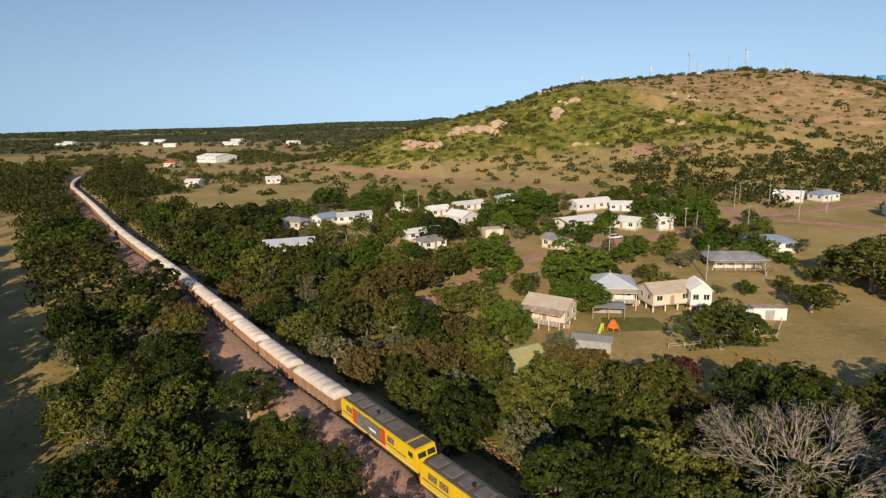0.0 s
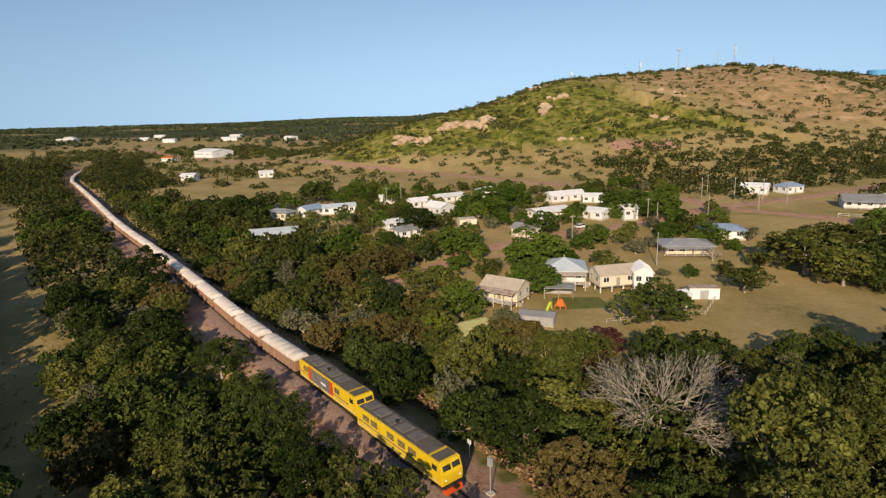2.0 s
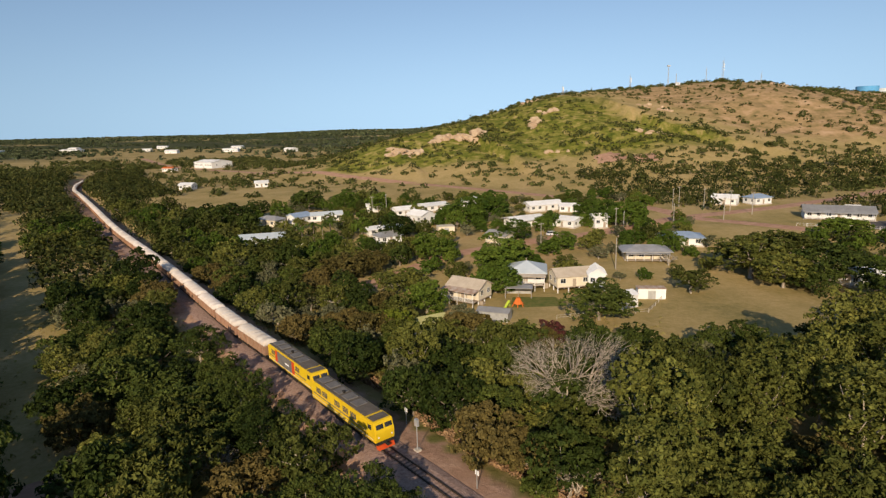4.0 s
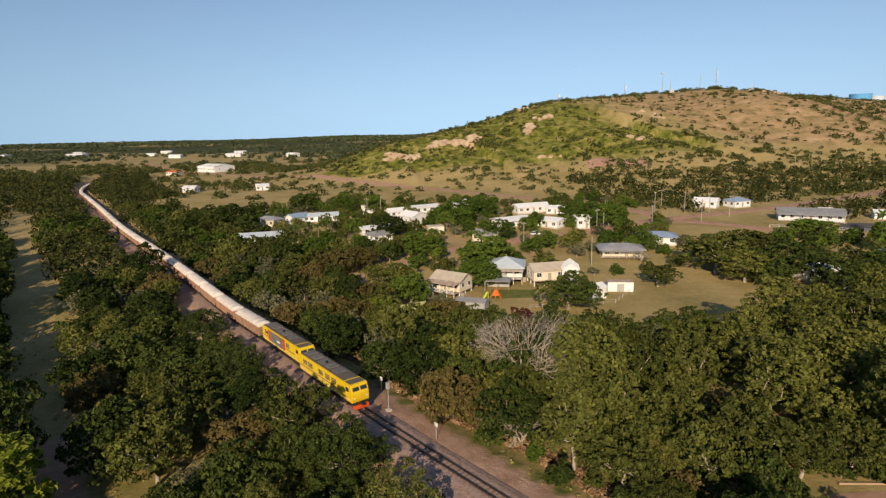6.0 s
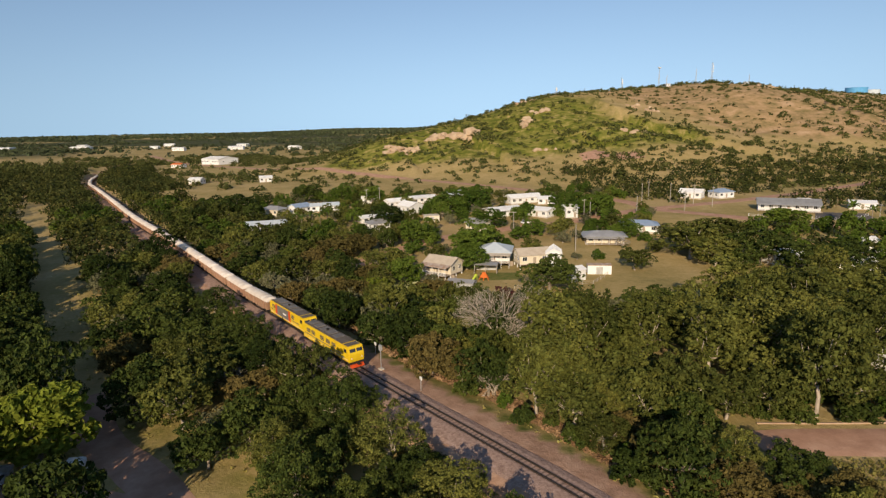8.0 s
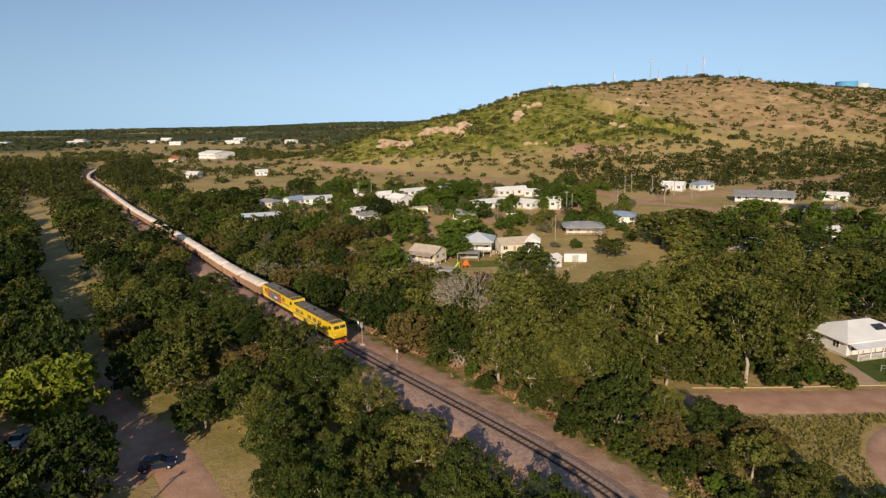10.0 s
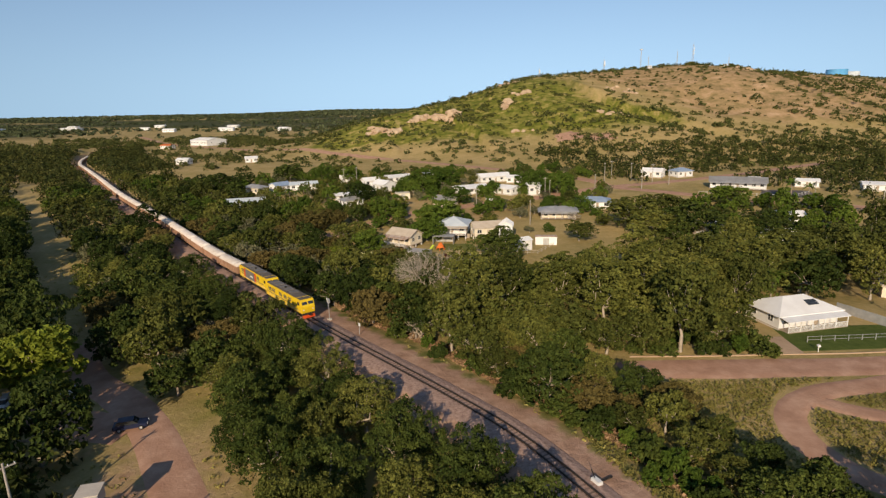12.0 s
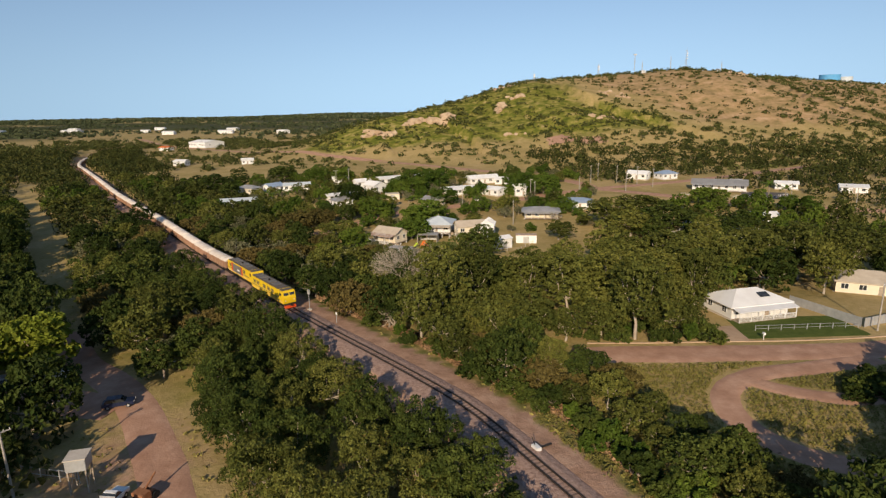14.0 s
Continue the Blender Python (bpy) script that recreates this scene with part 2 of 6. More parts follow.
def land(x, y):
    """The height of the ground."""
    x, y = np.asarray(x, float), np.asarray(y, float)
    town = np.interp(y, [95, 115, 150, 185, 215, 250, 300, 400, 520, 700, 1500, 2600, 4400], [2.0, 1.6, -0.5, 0.0, 1.8, 3.8, 5.2, 7.5, 9, 10, 12, 24, 36])
    west = np.interp(y, [110, 180, 260, 370, 520, 700, 1500, 2600, 4400], [-2.0, 1.0, 3.6, 6, 9, 10, 12, 24, 36])
    d, side = line_distance(RAIL, x, y)
    w = np.clip(0.5 + side * d / 24, 0, 1)
    w = w * w * (3 - 2 * w)
    z = west + (town - west) * w
    z = z + 0.25 * wobble(x, y, 23, 1) + 0.6 * np.clip((np.abs(x) + y - 400) / 400, 0, 1) * wobble(x, y, 90, 2)
    bank = np.clip((d - 4.2) / 8.0, 0, 1)
    bank = 1 - bank * bank * (3 - 2 * bank)
    z = z + (RAIL_Z - 0.45 - z) * bank
    zr, yr, yf = np.interp(x, RIDGE_X, RIDGE_Z), np.interp(x, RIDGE_X, RIDGE_Y), np.interp(x, RIDGE_X, FOOT_Y)
    s = np.clip((y - yf) / (yr - yf), 0, 1)
    front = 0.5 * s + 0.5 * s * s * (3 - 2 * s)
    b = np.clip((y - yr) / 420, 0, 1)
    back = 1 - b * b * (3 - 2 * b)
    spur = np.sin(x / 27 + 1.4 * np.sin(y / 75) + 0.9 * np.sin(x / 61))
    rough = wobble(x, y, 34, 3) * 2.8 + wobble(x, y, 13, 5) * 1.3 + 3.4 * (1 - np.abs(spur)) * np.sign(spur) - 1.6 * spur
    slope = np.clip(4 * front * (1 - front), 0, 1) * np.clip(zr / 40, 0, 1)
    z = z + zr * front * back + rough * slope
    far = np.clip((np.hypot(x, y) - 2200) / 1800, 0, 1)
    z = z + far * (6 * wobble(x, y, 700, 4) + 22 * np.exp(-((x + 150) / 120) ** 2) * far + 9 * np.exp(-((x + 900) / 420) ** 2))
    return z


def ground_z(x, y):
    return float(land(np.array([x]), np.array([y]))[0])


# ---- building helpers ----


def mesh_from(name, verts, faces, materials, smooth=False, index=None):
    me = bpy.data.meshes.new(name)
    me.from_pydata(verts, [], faces)
    for m in materials if isinstance(materials, (list, tuple)) else [materials]:
        me.materials.append(m)
    if index is not None:
        me.polygons.foreach_set("material_index", index)
    if smooth:
        me.shade_smooth()
    me.update()
    return me


def part(name, bm, material, parent, label=""):
    """Links a bmesh as one mesh object under a thing or a part."""
    me = bpy.data.meshes.new(name)
    bm.to_mesh(me)
    bm.free()
    me.materials.append(material)
    ob = new(name, me)
    ob.parent = parent
    return tagged(ob, label)


def mesh_part(name, me, parent, label=""):
    ob = new(name, me)
    ob.parent = parent
    return tagged(ob, label)


def thing(name, m, label, category, group="", kind=""):
    ob = new(name)
    ob.matrix_world = m
    return tagged(ob, label, category, group, kind)


def box(bm, x0, x1, y0, y1, z0, z1, bevel=0.0):
    r = bmesh.ops.create_cube(bm, size=1.0, matrix=Matrix.LocRotScale(((x0 + x1) / 2, (y0 + y1) / 2, (z0 + z1) / 2), None, (x1 - x0, y1 - y0, z1 - z0)))
    if bevel:
        edges = {e for v in r["verts"] for e in v.link_edges}
        bmesh.ops.bevel(bm, geom=list(edges), offset=bevel, segments=2, affect="EDGES")
    return bm


def boxes(*rows, bevel=0.0):
    bm = bmesh.new()
    for row in rows:
        box(bm, *row, bevel=bevel)
    return bm


def prism(bm, profile, axis, lo, hi):
    """A profile of (u, v) points pushed along an axis: x gives (y, z), y gives (x, z)."""
    def at(u, v, w):
        return (w, u, v) if axis == "x" else (u, w, v)
    a = [bm.verts.new(at(u, v, lo)) for u, v in profile]
    b = [bm.verts.new(at(u, v, hi)) for u, v in profile]
    bm.faces.new(a[::-1]), bm.faces.new(b)
    for i in range(len(a)):
        j = (i + 1) % len(a)
        bm.faces.new((a[i], a[j], b[j], b[i]))
    bmesh.ops.recalc_face_normals(bm, faces=bm.faces)
    return bm


def rod(bm, p0, p1, r0, r1=None, sides=8):
    p0, p1 = Vector(p0), Vector(p1)
    d = p1 - p0
    m = Matrix.Translation((p0 + p1) / 2) @ d.to_track_quat("Z", "Y").to_matrix().to_4x4()
    bmesh.ops.create_cone(bm, cap_ends=True, segments=sides, radius1=r0, radius2=r0 if r1 is None else r1, depth=d.length, matrix=m)
    return bm


# ---- ground ----


def spaced(lo, fine_lo, fine_hi, hi, fine, grow):
    out = list(np.arange(fine_lo, fine_hi + 0.1, fine))
    s = fine
    while out[-1] < hi:
        s = min(s * grow, 220)
        out.append(out[-1] + s)
    s = fine
    while out[0] > lo:
        s = min(s * grow, 220)
        out.insert(0, out[0] - s)
    return np.array(out)


def strip_mask(x, y, knots, half, soft=1.5):
    d, _ = line_distance(smooth_line(knots, 6.0), x, y)
    return np.clip((half + soft - d) / (2 * soft), 0, 1)


def build_ground():
    gx, gy = spaced(-4700, -150, 120, 4700, 2.4, 1.04), spaced(-900, 34, 290, 4750, 2.4, 1.026)
    X, Y = np.meshgrid(gx, gy)
    Z = land(X, Y)
    nx, ny = len(gx), len(gy)
    i = np.arange(nx * ny).reshape(ny, nx)
    faces = np.stack([i[:-1, :-1], i[:-1, 1:], i[1:, 1:], i[1:, :-1]], -1).reshape(-1, 4)
    me = mesh_from("ground", np.stack([X, Y, Z], -1).reshape(-1, 3).tolist(), faces.tolist(), ground_material(), True)
    zr, yr, yf = np.interp(X, RIDGE_X, RIDGE_Z), np.interp(X, RIDGE_X, RIDGE_Y), np.interp(X, RIDGE_X, FOOT_Y)
    s = np.clip((Y - yf) / (yr - yf), 0, 1.6)
    hill = np.clip(zr / 25, 0, 1) * np.clip((s - 0.2) / 0.2, 0, 1)
    green = hill * np.clip((245 - 150 * s - X + 26 * wobble(X, Y, 40, 8)) / 60, 0, 1) * np.clip((1.02 - s) / 0.1, 0, 1)
    lush = np.clip(1 - np.abs(line_distance(RAIL, X, Y)[0] - 20) / 40, 0, 1) * np.clip((260 - Y) / 80, 0, 1) * 0.4
    bare = hill * np.clip((X - 225 + 140 * s + 20 * wobble(X, Y, 50, 9)) / 80, 0, 1)
    rail_d = line_distance(RAIL, X, Y)[0]
    bare = np.clip(bare + 0.55 * np.clip(1 - np.hypot((X + 5) / 70, (Y - 225) / 60), 0, 1), 0, 1)
    rail_side = line_distance(RAIL, X, Y)[1]
    clay = np.clip((7.4 - rail_d) / 2, 0, 1) * 0.8 + 0.5 * np.clip(1 - np.hypot((X + 45) / 26, (Y - 60) / 34), 0, 1)
    clay = np.clip(clay + 0.45 * np.clip(1 - np.hypot((X + 50) / 30, (Y - 195) / 14), 0, 1), 0, 1)
    verge = 0.8 * np.clip(1 - np.abs(rail_d - 6.9) / 2.0, 0, 1) * (rail_side > 0) * np.clip((130 - Y) / 20, 0, 1)
    dist = np.hypot(X, Y)
    wood = np.clip((dist - 900) / 500, 0, 1) * np.clip(0.75 + wobble(X, Y, 260, 6), 0, 1)
    for name, field in (("green", np.clip(green + lush, 0, 1)), ("bare", bare), ("wood", wood), ("clay", clay), ("verge", verge)):
        at = me.attributes.new(name, "FLOAT", "POINT")
        at.data.foreach_set("value", field.reshape(-1).astype(np.float32))
    return tagged(new("ground", me), "dry grassy plain rising to a scrubby hill", "ground", kind="structure")


def ground_material():
    m = bpy.data.materials.new("dry_grass_ground")
    m.use_nodes = True
    N, L = m.node_tree.nodes, m.node_tree.links
    bs = N["Principled BSDF"]
    bs.inputs["Roughness"].default_value, bs.inputs["Specular IOR Level"].default_value = 0.95, 0.03
    co = N.new("ShaderNodeTexCoord")

    def noise_fac(scale, detail=6, rough=0.6):
        n = N.new("ShaderNodeTexNoise")
        n.inputs["Scale"].default_value, n.inputs["Detail"].default_value, n.inputs["Roughness"].default_value = scale, detail, rough
        L.new(co.outputs["Object"], n.inputs["Vector"])
        return n.outputs["Fac"]

    def ramp(fac, *stops):
        r = N.new("ShaderNodeValToRGB")
        r.color_ramp.elements[0].position, r.color_ramp.elements[0].color = stops[0][0], (*stops[0][1], 1)
        r.color_ramp.elements[1].position, r.color_ramp.elements[1].color = stops[-1][0], (*stops[-1][1], 1)
        for p, c in stops[1:-1]:
            r.color_ramp.elements.new(p).color = (*c, 1)
        L.new(fac, r.inputs["Fac"])
        return r.outputs["Color"]

    def mix(fac, a, b):
        x = N.new("ShaderNodeMix")
        x.data_type = "RGBA"
        L.new(fac, x.inputs[0]), L.new(a, x.inputs[6]), L.new(b, x.inputs[7])
        return x.outputs[2]

    def attribute(name, sharp):
        a = N.new("ShaderNodeAttribute")
        a.attribute_name = name
        add = N.new("ShaderNodeMath")
        add.operation = "MULTIPLY_ADD"
        L.new(noise_fac(sharp, 7, 0.7), add.inputs[0])
        add.inputs[1].default_value = 0.9
        L.new(a.outputs["Fac"], add.inputs[2])
        r = N.new("ShaderNodeMapRange")
        r.inputs["From Min"].default_value, r.inputs["From Max"].default_value = 0.72, 1.05
        L.new(add.outputs[0], r.inputs["Value"])
        return r.outputs["Result"]

    dry = ramp(noise_fac(0.045, 8, 0.7), (0.3, (0.17, 0.155, 0.05)), (0.44, (0.36, 0.27, 0.10)), (0.58, (0.50, 0.36, 0.16)), (0.75, (0.56, 0.38, 0.22)))
    fine = ramp(noise_fac(0.9, 6, 0.7), (0.3, (0.20, 0.17, 0.06)), (0.7, (0.48, 0.36, 0.19)))
    n = N.new("ShaderNodeMix")
    n.data_type, n.inputs[0].default_value = "RGBA", 0.4
    L.new(dry, n.inputs[6]), L.new(fine, n.inputs[7])
    green = ramp(noise_fac(0.12, 8, 0.7), (0.32, (0.065, 0.088, 0.014)), (0.45, (0.145, 0.155, 0.026)), (0.56, (0.26, 0.235, 0.055)), (0.67, (0.48, 0.35, 0.16)))
    bare = ramp(noise_fac(0.08, 8, 0.7), (0.32, (0.15, 0.135, 0.05)), (0.44, (0.30, 0.215, 0.10)), (0.55, (0.43, 0.285, 0.148)), (0.7, (0.55, 0.375, 0.23)))
    wood = ramp(noise_fac(0.02, 9, 0.75), (0.3, (0.04, 0.05, 0.022)), (0.55, (0.08, 0.085, 0.04)), (0.75, (0.22, 0.17, 0.10)))
    c = mix(attribute("green", 0.1), n.outputs[2], green)
    c = mix(attribute("bare", 0.05), c, bare)
    c = mix(attribute("wood", 0.006), c, wood)
    clay = ramp(noise_fac(0.35, 8, 0.7), (0.3, (0.28, 0.165, 0.105)), (0.5, (0.45, 0.275, 0.185)), (0.7, (0.57, 0.38, 0.27)))
    c = mix(attribute("clay", 0.25), c, clay)
    verge = ramp(noise_fac(0.5, 8, 0.7), (0.35, (0.10, 0.125, 0.03)), (0.6, (0.24, 0.22, 0.07)))
    c = mix(attribute("verge", 0.3), c, verge)
    L.new(c, bs.inputs["Base Color"])
    bp = N.new("ShaderNodeBump")
    bp.inputs["Strength"].default_value, bp.inputs["Distance"].default_value = 0.7, 0.3
    L.new(noise_fac(1.2, 8, 0.7), bp.inputs["Height"])
    L.new(bp.outputs["Normal"], bs.inputs["Normal"])
    return m


build_ground()


def ribbon(name, knots, width, material, label, category, lift=0.10, ragged=0.5, kind="structure", step=2.5):
    """A strip of made ground that follows the land, with ragged edges."""
    line = smooth_line(knots, step)
    rows = []
    for i, p in enumerate(line):
        d = line[min(i + 1, len(line) - 1)] - line[max(i - 1, 0)]
        d = d / np.hypot(*d)
        nrm = np.array((d[1], -d[0]))
        w = width(i / (len(line) - 1)) if callable(width) else width
        n = 6
        for k in range(n + 1):
            u = (k / n - 0.5) * w
            if k in (0, n):
                u += ragged * wobble(p[0] + k * 31, p[1], 5, 2) * np.sign(u)
            rows.append(p + nrm * u)
    P = np.array(rows)
    Z = land(P[:, 0], P[:, 1]) + lift
    n = 7
    Z.reshape(-1, n)[:, 0] -= lift + 0.12
    Z.reshape(-1, n)[:, -1] -= lift + 0.12
    verts = np.column_stack([P, Z]).tolist()
    faces = [(i * n + k, i * n + k + 1, (i + 1) * n + k + 1, (i + 1) * n + k) for i in range(len(line) - 1) for k in range(n - 1)]
    return tagged(new(name, mesh_from(name, verts, faces, material, True)), label, category, kind=kind)


ROADS = {
    "street": ([(19.5, 85.5), (25, 86.3), (35, 86), (50, 86.5), (62, 87), (72, 88), (92, 92), (130, 104)], 7.6),
    "loop": ([(66, 84), (55, 81), (46, 79), (39, 75), (36, 69), (36.5, 63), (40, 58), (48, 54.5), (60, 50), (80, 42)], 4.8),
    "loop_branch": ([(42, 77), (47, 73), (55, 71), (64, 74), (70, 81), (74, 87)], 4.2),
    "yard": ([(-20, 30), (-27, 44), (-34.5, 57), (-43, 69), (-51, 79), (-60, 87), (-70, 95), (-80, 108)], 7.0),
    "yard_apron": ([(-52, 77), (-62, 79), (-74, 82), (-90, 86)], 9.0),
    "town_road": ([(-72, 183), (-54, 187.5), (-40, 203), (-25, 221), (6, 238), (26, 246), (50, 261), (66, 271), (100, 284), (145, 306), (220, 350)], 7.5),
    "main_road": ([(-470, 850), (-330, 650), (-230, 545), (-156, 485), (-100, 443), (-45, 400), (7, 352), (38, 321), (60, 292), (66, 272)], 8.5),
    "school_road": ([(66, 271), (85, 256), (110, 236), (140, 222), (200, 205), (300, 190)], 8.5),
    "lane": ([(40, 257), (24, 268), (10, 278), (-20, 284), (-60, 284), (-100, 280)], 5.0),
}
for road_name, (knots, wide) in ROADS.items():
    ribbon("road", knots, wide, M_DIRT, "reddish unsealed gravel road with ragged edges", "road")
ribbon("kerb", [(22, 90.6), (35, 90.4), (47, 91.0), (60, 91.4), (76, 93.2), (92, 96.6)], 0.28, M_DIRT_PALE, "pale dusty kerb along the gravel street", "kerb", 0.16, 0.0)
ROAD_LINES = [(smooth_line(k, 4.0), w) for k, w in ROADS.values()]

# ---- railway ----


def rail_frame(line):
    d = np.gradient(line, axis=0)
    d /= np.hypot(d[:, 0], d[:, 1])[:, None]
    return d


TRACK = smooth_line(RAIL_KNOTS, 2.0)
TRACK_D = rail_frame(TRACK)
TRACK_S = np.r_[0, np.cumsum(np.hypot(*np.diff(TRACK, axis=0).T))]


def track_at(s):
    p = np.array([np.interp(s, TRACK_S, TRACK[:, k]) for k in (0, 1)])
    d = np.array([np.interp(s, TRACK_S, TRACK_D[:, k]) for k in (0, 1)])
    return p, math.atan2(d[1], d[0])


def swept(name, profile, material, parent=None):
    """A cross-section of (offset to the right, height) swept along the track."""
    n = len(profile)
    verts = [(p[0] + d[1] * u, p[1] - d[0] * u, RAIL_Z + h) for p, d in zip(TRACK, TRACK_D) for u, h in profile]
    faces = [(i * n + k, i * n + k + 1, (i + 1) * n + k + 1, (i + 1) * n + k) for i in range(len(TRACK) - 1) for k in range(n - 1)]
    me = mesh_from(name, verts, faces, material)
    return mesh_part(name, me, parent) if parent else new(name, me)


railway = tagged(swept("railway", [(-4.6, -0.72), (-3.2, -0.36), (-1.5, -0.17), (-0.8, -0.15), (-0.66, -0.2), (0.66, -0.2), (0.8, -0.15), (1.5, -0.17), (2.4, -0.36), (3.2, -0.75)], M_BALLAST),
                 "single railway track on pinkish crushed stone ballast", "railway", kind="structure")
for side in (-1, 1):
    c = side * 0.535
    swept("rail", [(c - 0.08, -0.17), (c - 0.06, -0.03), (c - 0.05, 0), (c + 0.05, 0), (c + 0.06, -0.03), (c + 0.08, -0.17)], M_STEEL, railway)

# ---- trees ----
rng = np.random.default_rng(7)


def leaf_quads(centres, normals, size, r, stretch=1.5):
    """Small bent leaf clumps, a quad each, at the centres."""
    n = len(centres)
    nr = normals + r.normal(0, 0.55, (n, 3))
    nr /= np.linalg.norm(nr, axis=1)[:, None] + 1e-9
    a = np.cross(nr, r.normal(0, 1, (n, 3)))
    a /= np.linalg.norm(a, axis=1)[:, None] + 1e-9
    b = np.cross(nr, a)
    s = size * r.uniform(0.55, 1.35, (n, 1))
    a, b = a * s * stretch * 0.5, b * s * 0.5
    k = nr * s * 0.18
    v = np.stack([centres - a, centres - b * r.uniform(0.6, 1.2, (n, 1)) + k, centres + a, centres + b * r.uniform(0.6, 1.2, (n, 1)) + k], 1)
    f = np.arange(4 * n).reshape(n, 4)
    return v.reshape(-1, 3), f


def crown(r, R, base, top, lumps, count, leaf, dome=1.0, shell=0.22):
    """Leaf clumps on sprays, the sprays on the skins of the lumps that make up an uneven crown, with gaps between."""
    th, u = r.uniform(0, 2 * math.pi, lumps), np.sqrt(r.uniform(0.02, 1, lumps))
    cz = base + (top - base) * (0.18 + 0.62 * r.uniform(0, 1, lumps) * (1 - 0.55 * dome * u * u))
    rad = R * r.uniform(0.24, 0.44, lumps)
    c = np.column_stack([np.cos(th) * u * (R - rad * 0.7), np.sin(th) * u * (R - rad * 0.7), cz])
    squash = np.array((1, 1, min(1.0, 0.75 * (top - base) / R)))

    def outside(p, share):
        ok = np.ones(len(p), bool)
        for cc, rr in zip(c, rad):
            ok &= np.linalg.norm((p - cc) / squash, axis=1) > rr * share
        return ok

    def directions(n, lift):
        d = r.normal(0, 1, (n, 3))
        d[:, 2] += lift
        return d / np.linalg.norm(d, axis=1)[:, None]
    # sprays of leaves
    n = lumps * 16
    big = r.choice(lumps, n, p=rad ** 2 / (rad ** 2).sum())
    d = directions(n, 0.45)
    spray = c[big] + d * rad[big][:, None] * r.uniform(0.86, 1 + shell, (n, 1)) * squash
    ok = outside(spray, 0.78)
    spray, way = spray[ok], d[ok]
    size = R * r.uniform(0.075, 0.15, len(spray))
    k = r.choice(len(spray), int(count * 0.8), p=size ** 2 / (size ** 2).sum())
    e = directions(len(k), 0.3) + 0.7 * way[k]
    e /= np.linalg.norm(e, axis=1)[:, None]
    p = spray[k] + e * size[k][:, None] * r.uniform(0.5, 1.15, (len(k), 1)) * np.array((1.15, 1.15, 0.7))
    # the darker inner leaves
    m = count - len(k)
    big = r.choice(lumps, m, p=rad ** 2 / (rad ** 2).sum())
    q = directions(m, 0.2)
    inner = c[big] + q * rad[big][:, None] * 0.8 * squash
    return leaf_quads(np.vstack([p, inner]), np.vstack([e, q]), leaf, r), c, rad


def tubes(segments, sides=4):
    verts, faces = [], []
    for p0, p1, r0, r1 in segments:
        p0, p1 = Vector(p0), Vector(p1)
        q = (p1 - p0).to_track_quat("Z", "Y")
        o = len(verts)
        for p, rr in ((p0, r0), (p1, r1)):
            for k in range(sides):
                a = 2 * math.pi * k / sides
                verts.append(tuple(p + q @ Vector((math.cos(a) * rr, math.sin(a) * rr, 0))))
        faces += [(o + k, o + (k + 1) % sides, o + sides + (k + 1) % sides, o + sides + k) for k in range(sides)]
        faces.append(tuple(o + sides + k for k in range(sides)))
    return verts, faces


def limbs(r, trunk_h, trunk_r, ends, lean=0.3):
    """A bent trunk that forks into limbs towards the lumps."""
    top = Vector((r.normal(0, lean), r.normal(0, lean), trunk_h))
    mid = Vector((r.normal(0, lean * 0.6), r.normal(0, lean * 0.6), trunk_h * 0.5))
    seg = [((0, 0, -0.5), mid, trunk_r * 1.2, trunk_r * 0.9), (mid, top, trunk_r * 0.9, trunk_r * 0.75)]
    for e in ends:
        e = Vector(e)
        k = top.lerp(e, 0.5) + Vector((r.normal(0, 0.3), r.normal(0, 0.3), -0.12 * (e - top).length))
        seg += [(top, k, trunk_r * 0.55, trunk_r * 0.35), (k, e, trunk_r * 0.35, trunk_r * 0.1)]
    return seg


def make_tree(seed, name, R, H, clear, lumps, count, leaf, leaf_mat, bark, label, category="tree", dome=1.0, trunk_r=0.28, group=""):
    r = np.random.default_rng(seed)
    t = thing(name, pose(0, 0, 0), label, category, group)
    (v, f), c, rad = crown(r, R, clear, H, lumps, count, leaf, dome)
    order = np.argsort(-c[:, 2])
    tv, tf = tubes(limbs(r, clear + (H - clear) * 0.2, trunk_r, [c[i] for i in order[::max(1, lumps // 9)]]))
    mesh_part("trunk", mesh_from("trunk", tv, tf, bark, True), t)
    mesh_part("crown", mesh_from("crown", v.tolist(), f.tolist(), leaf_mat), t)
    return t


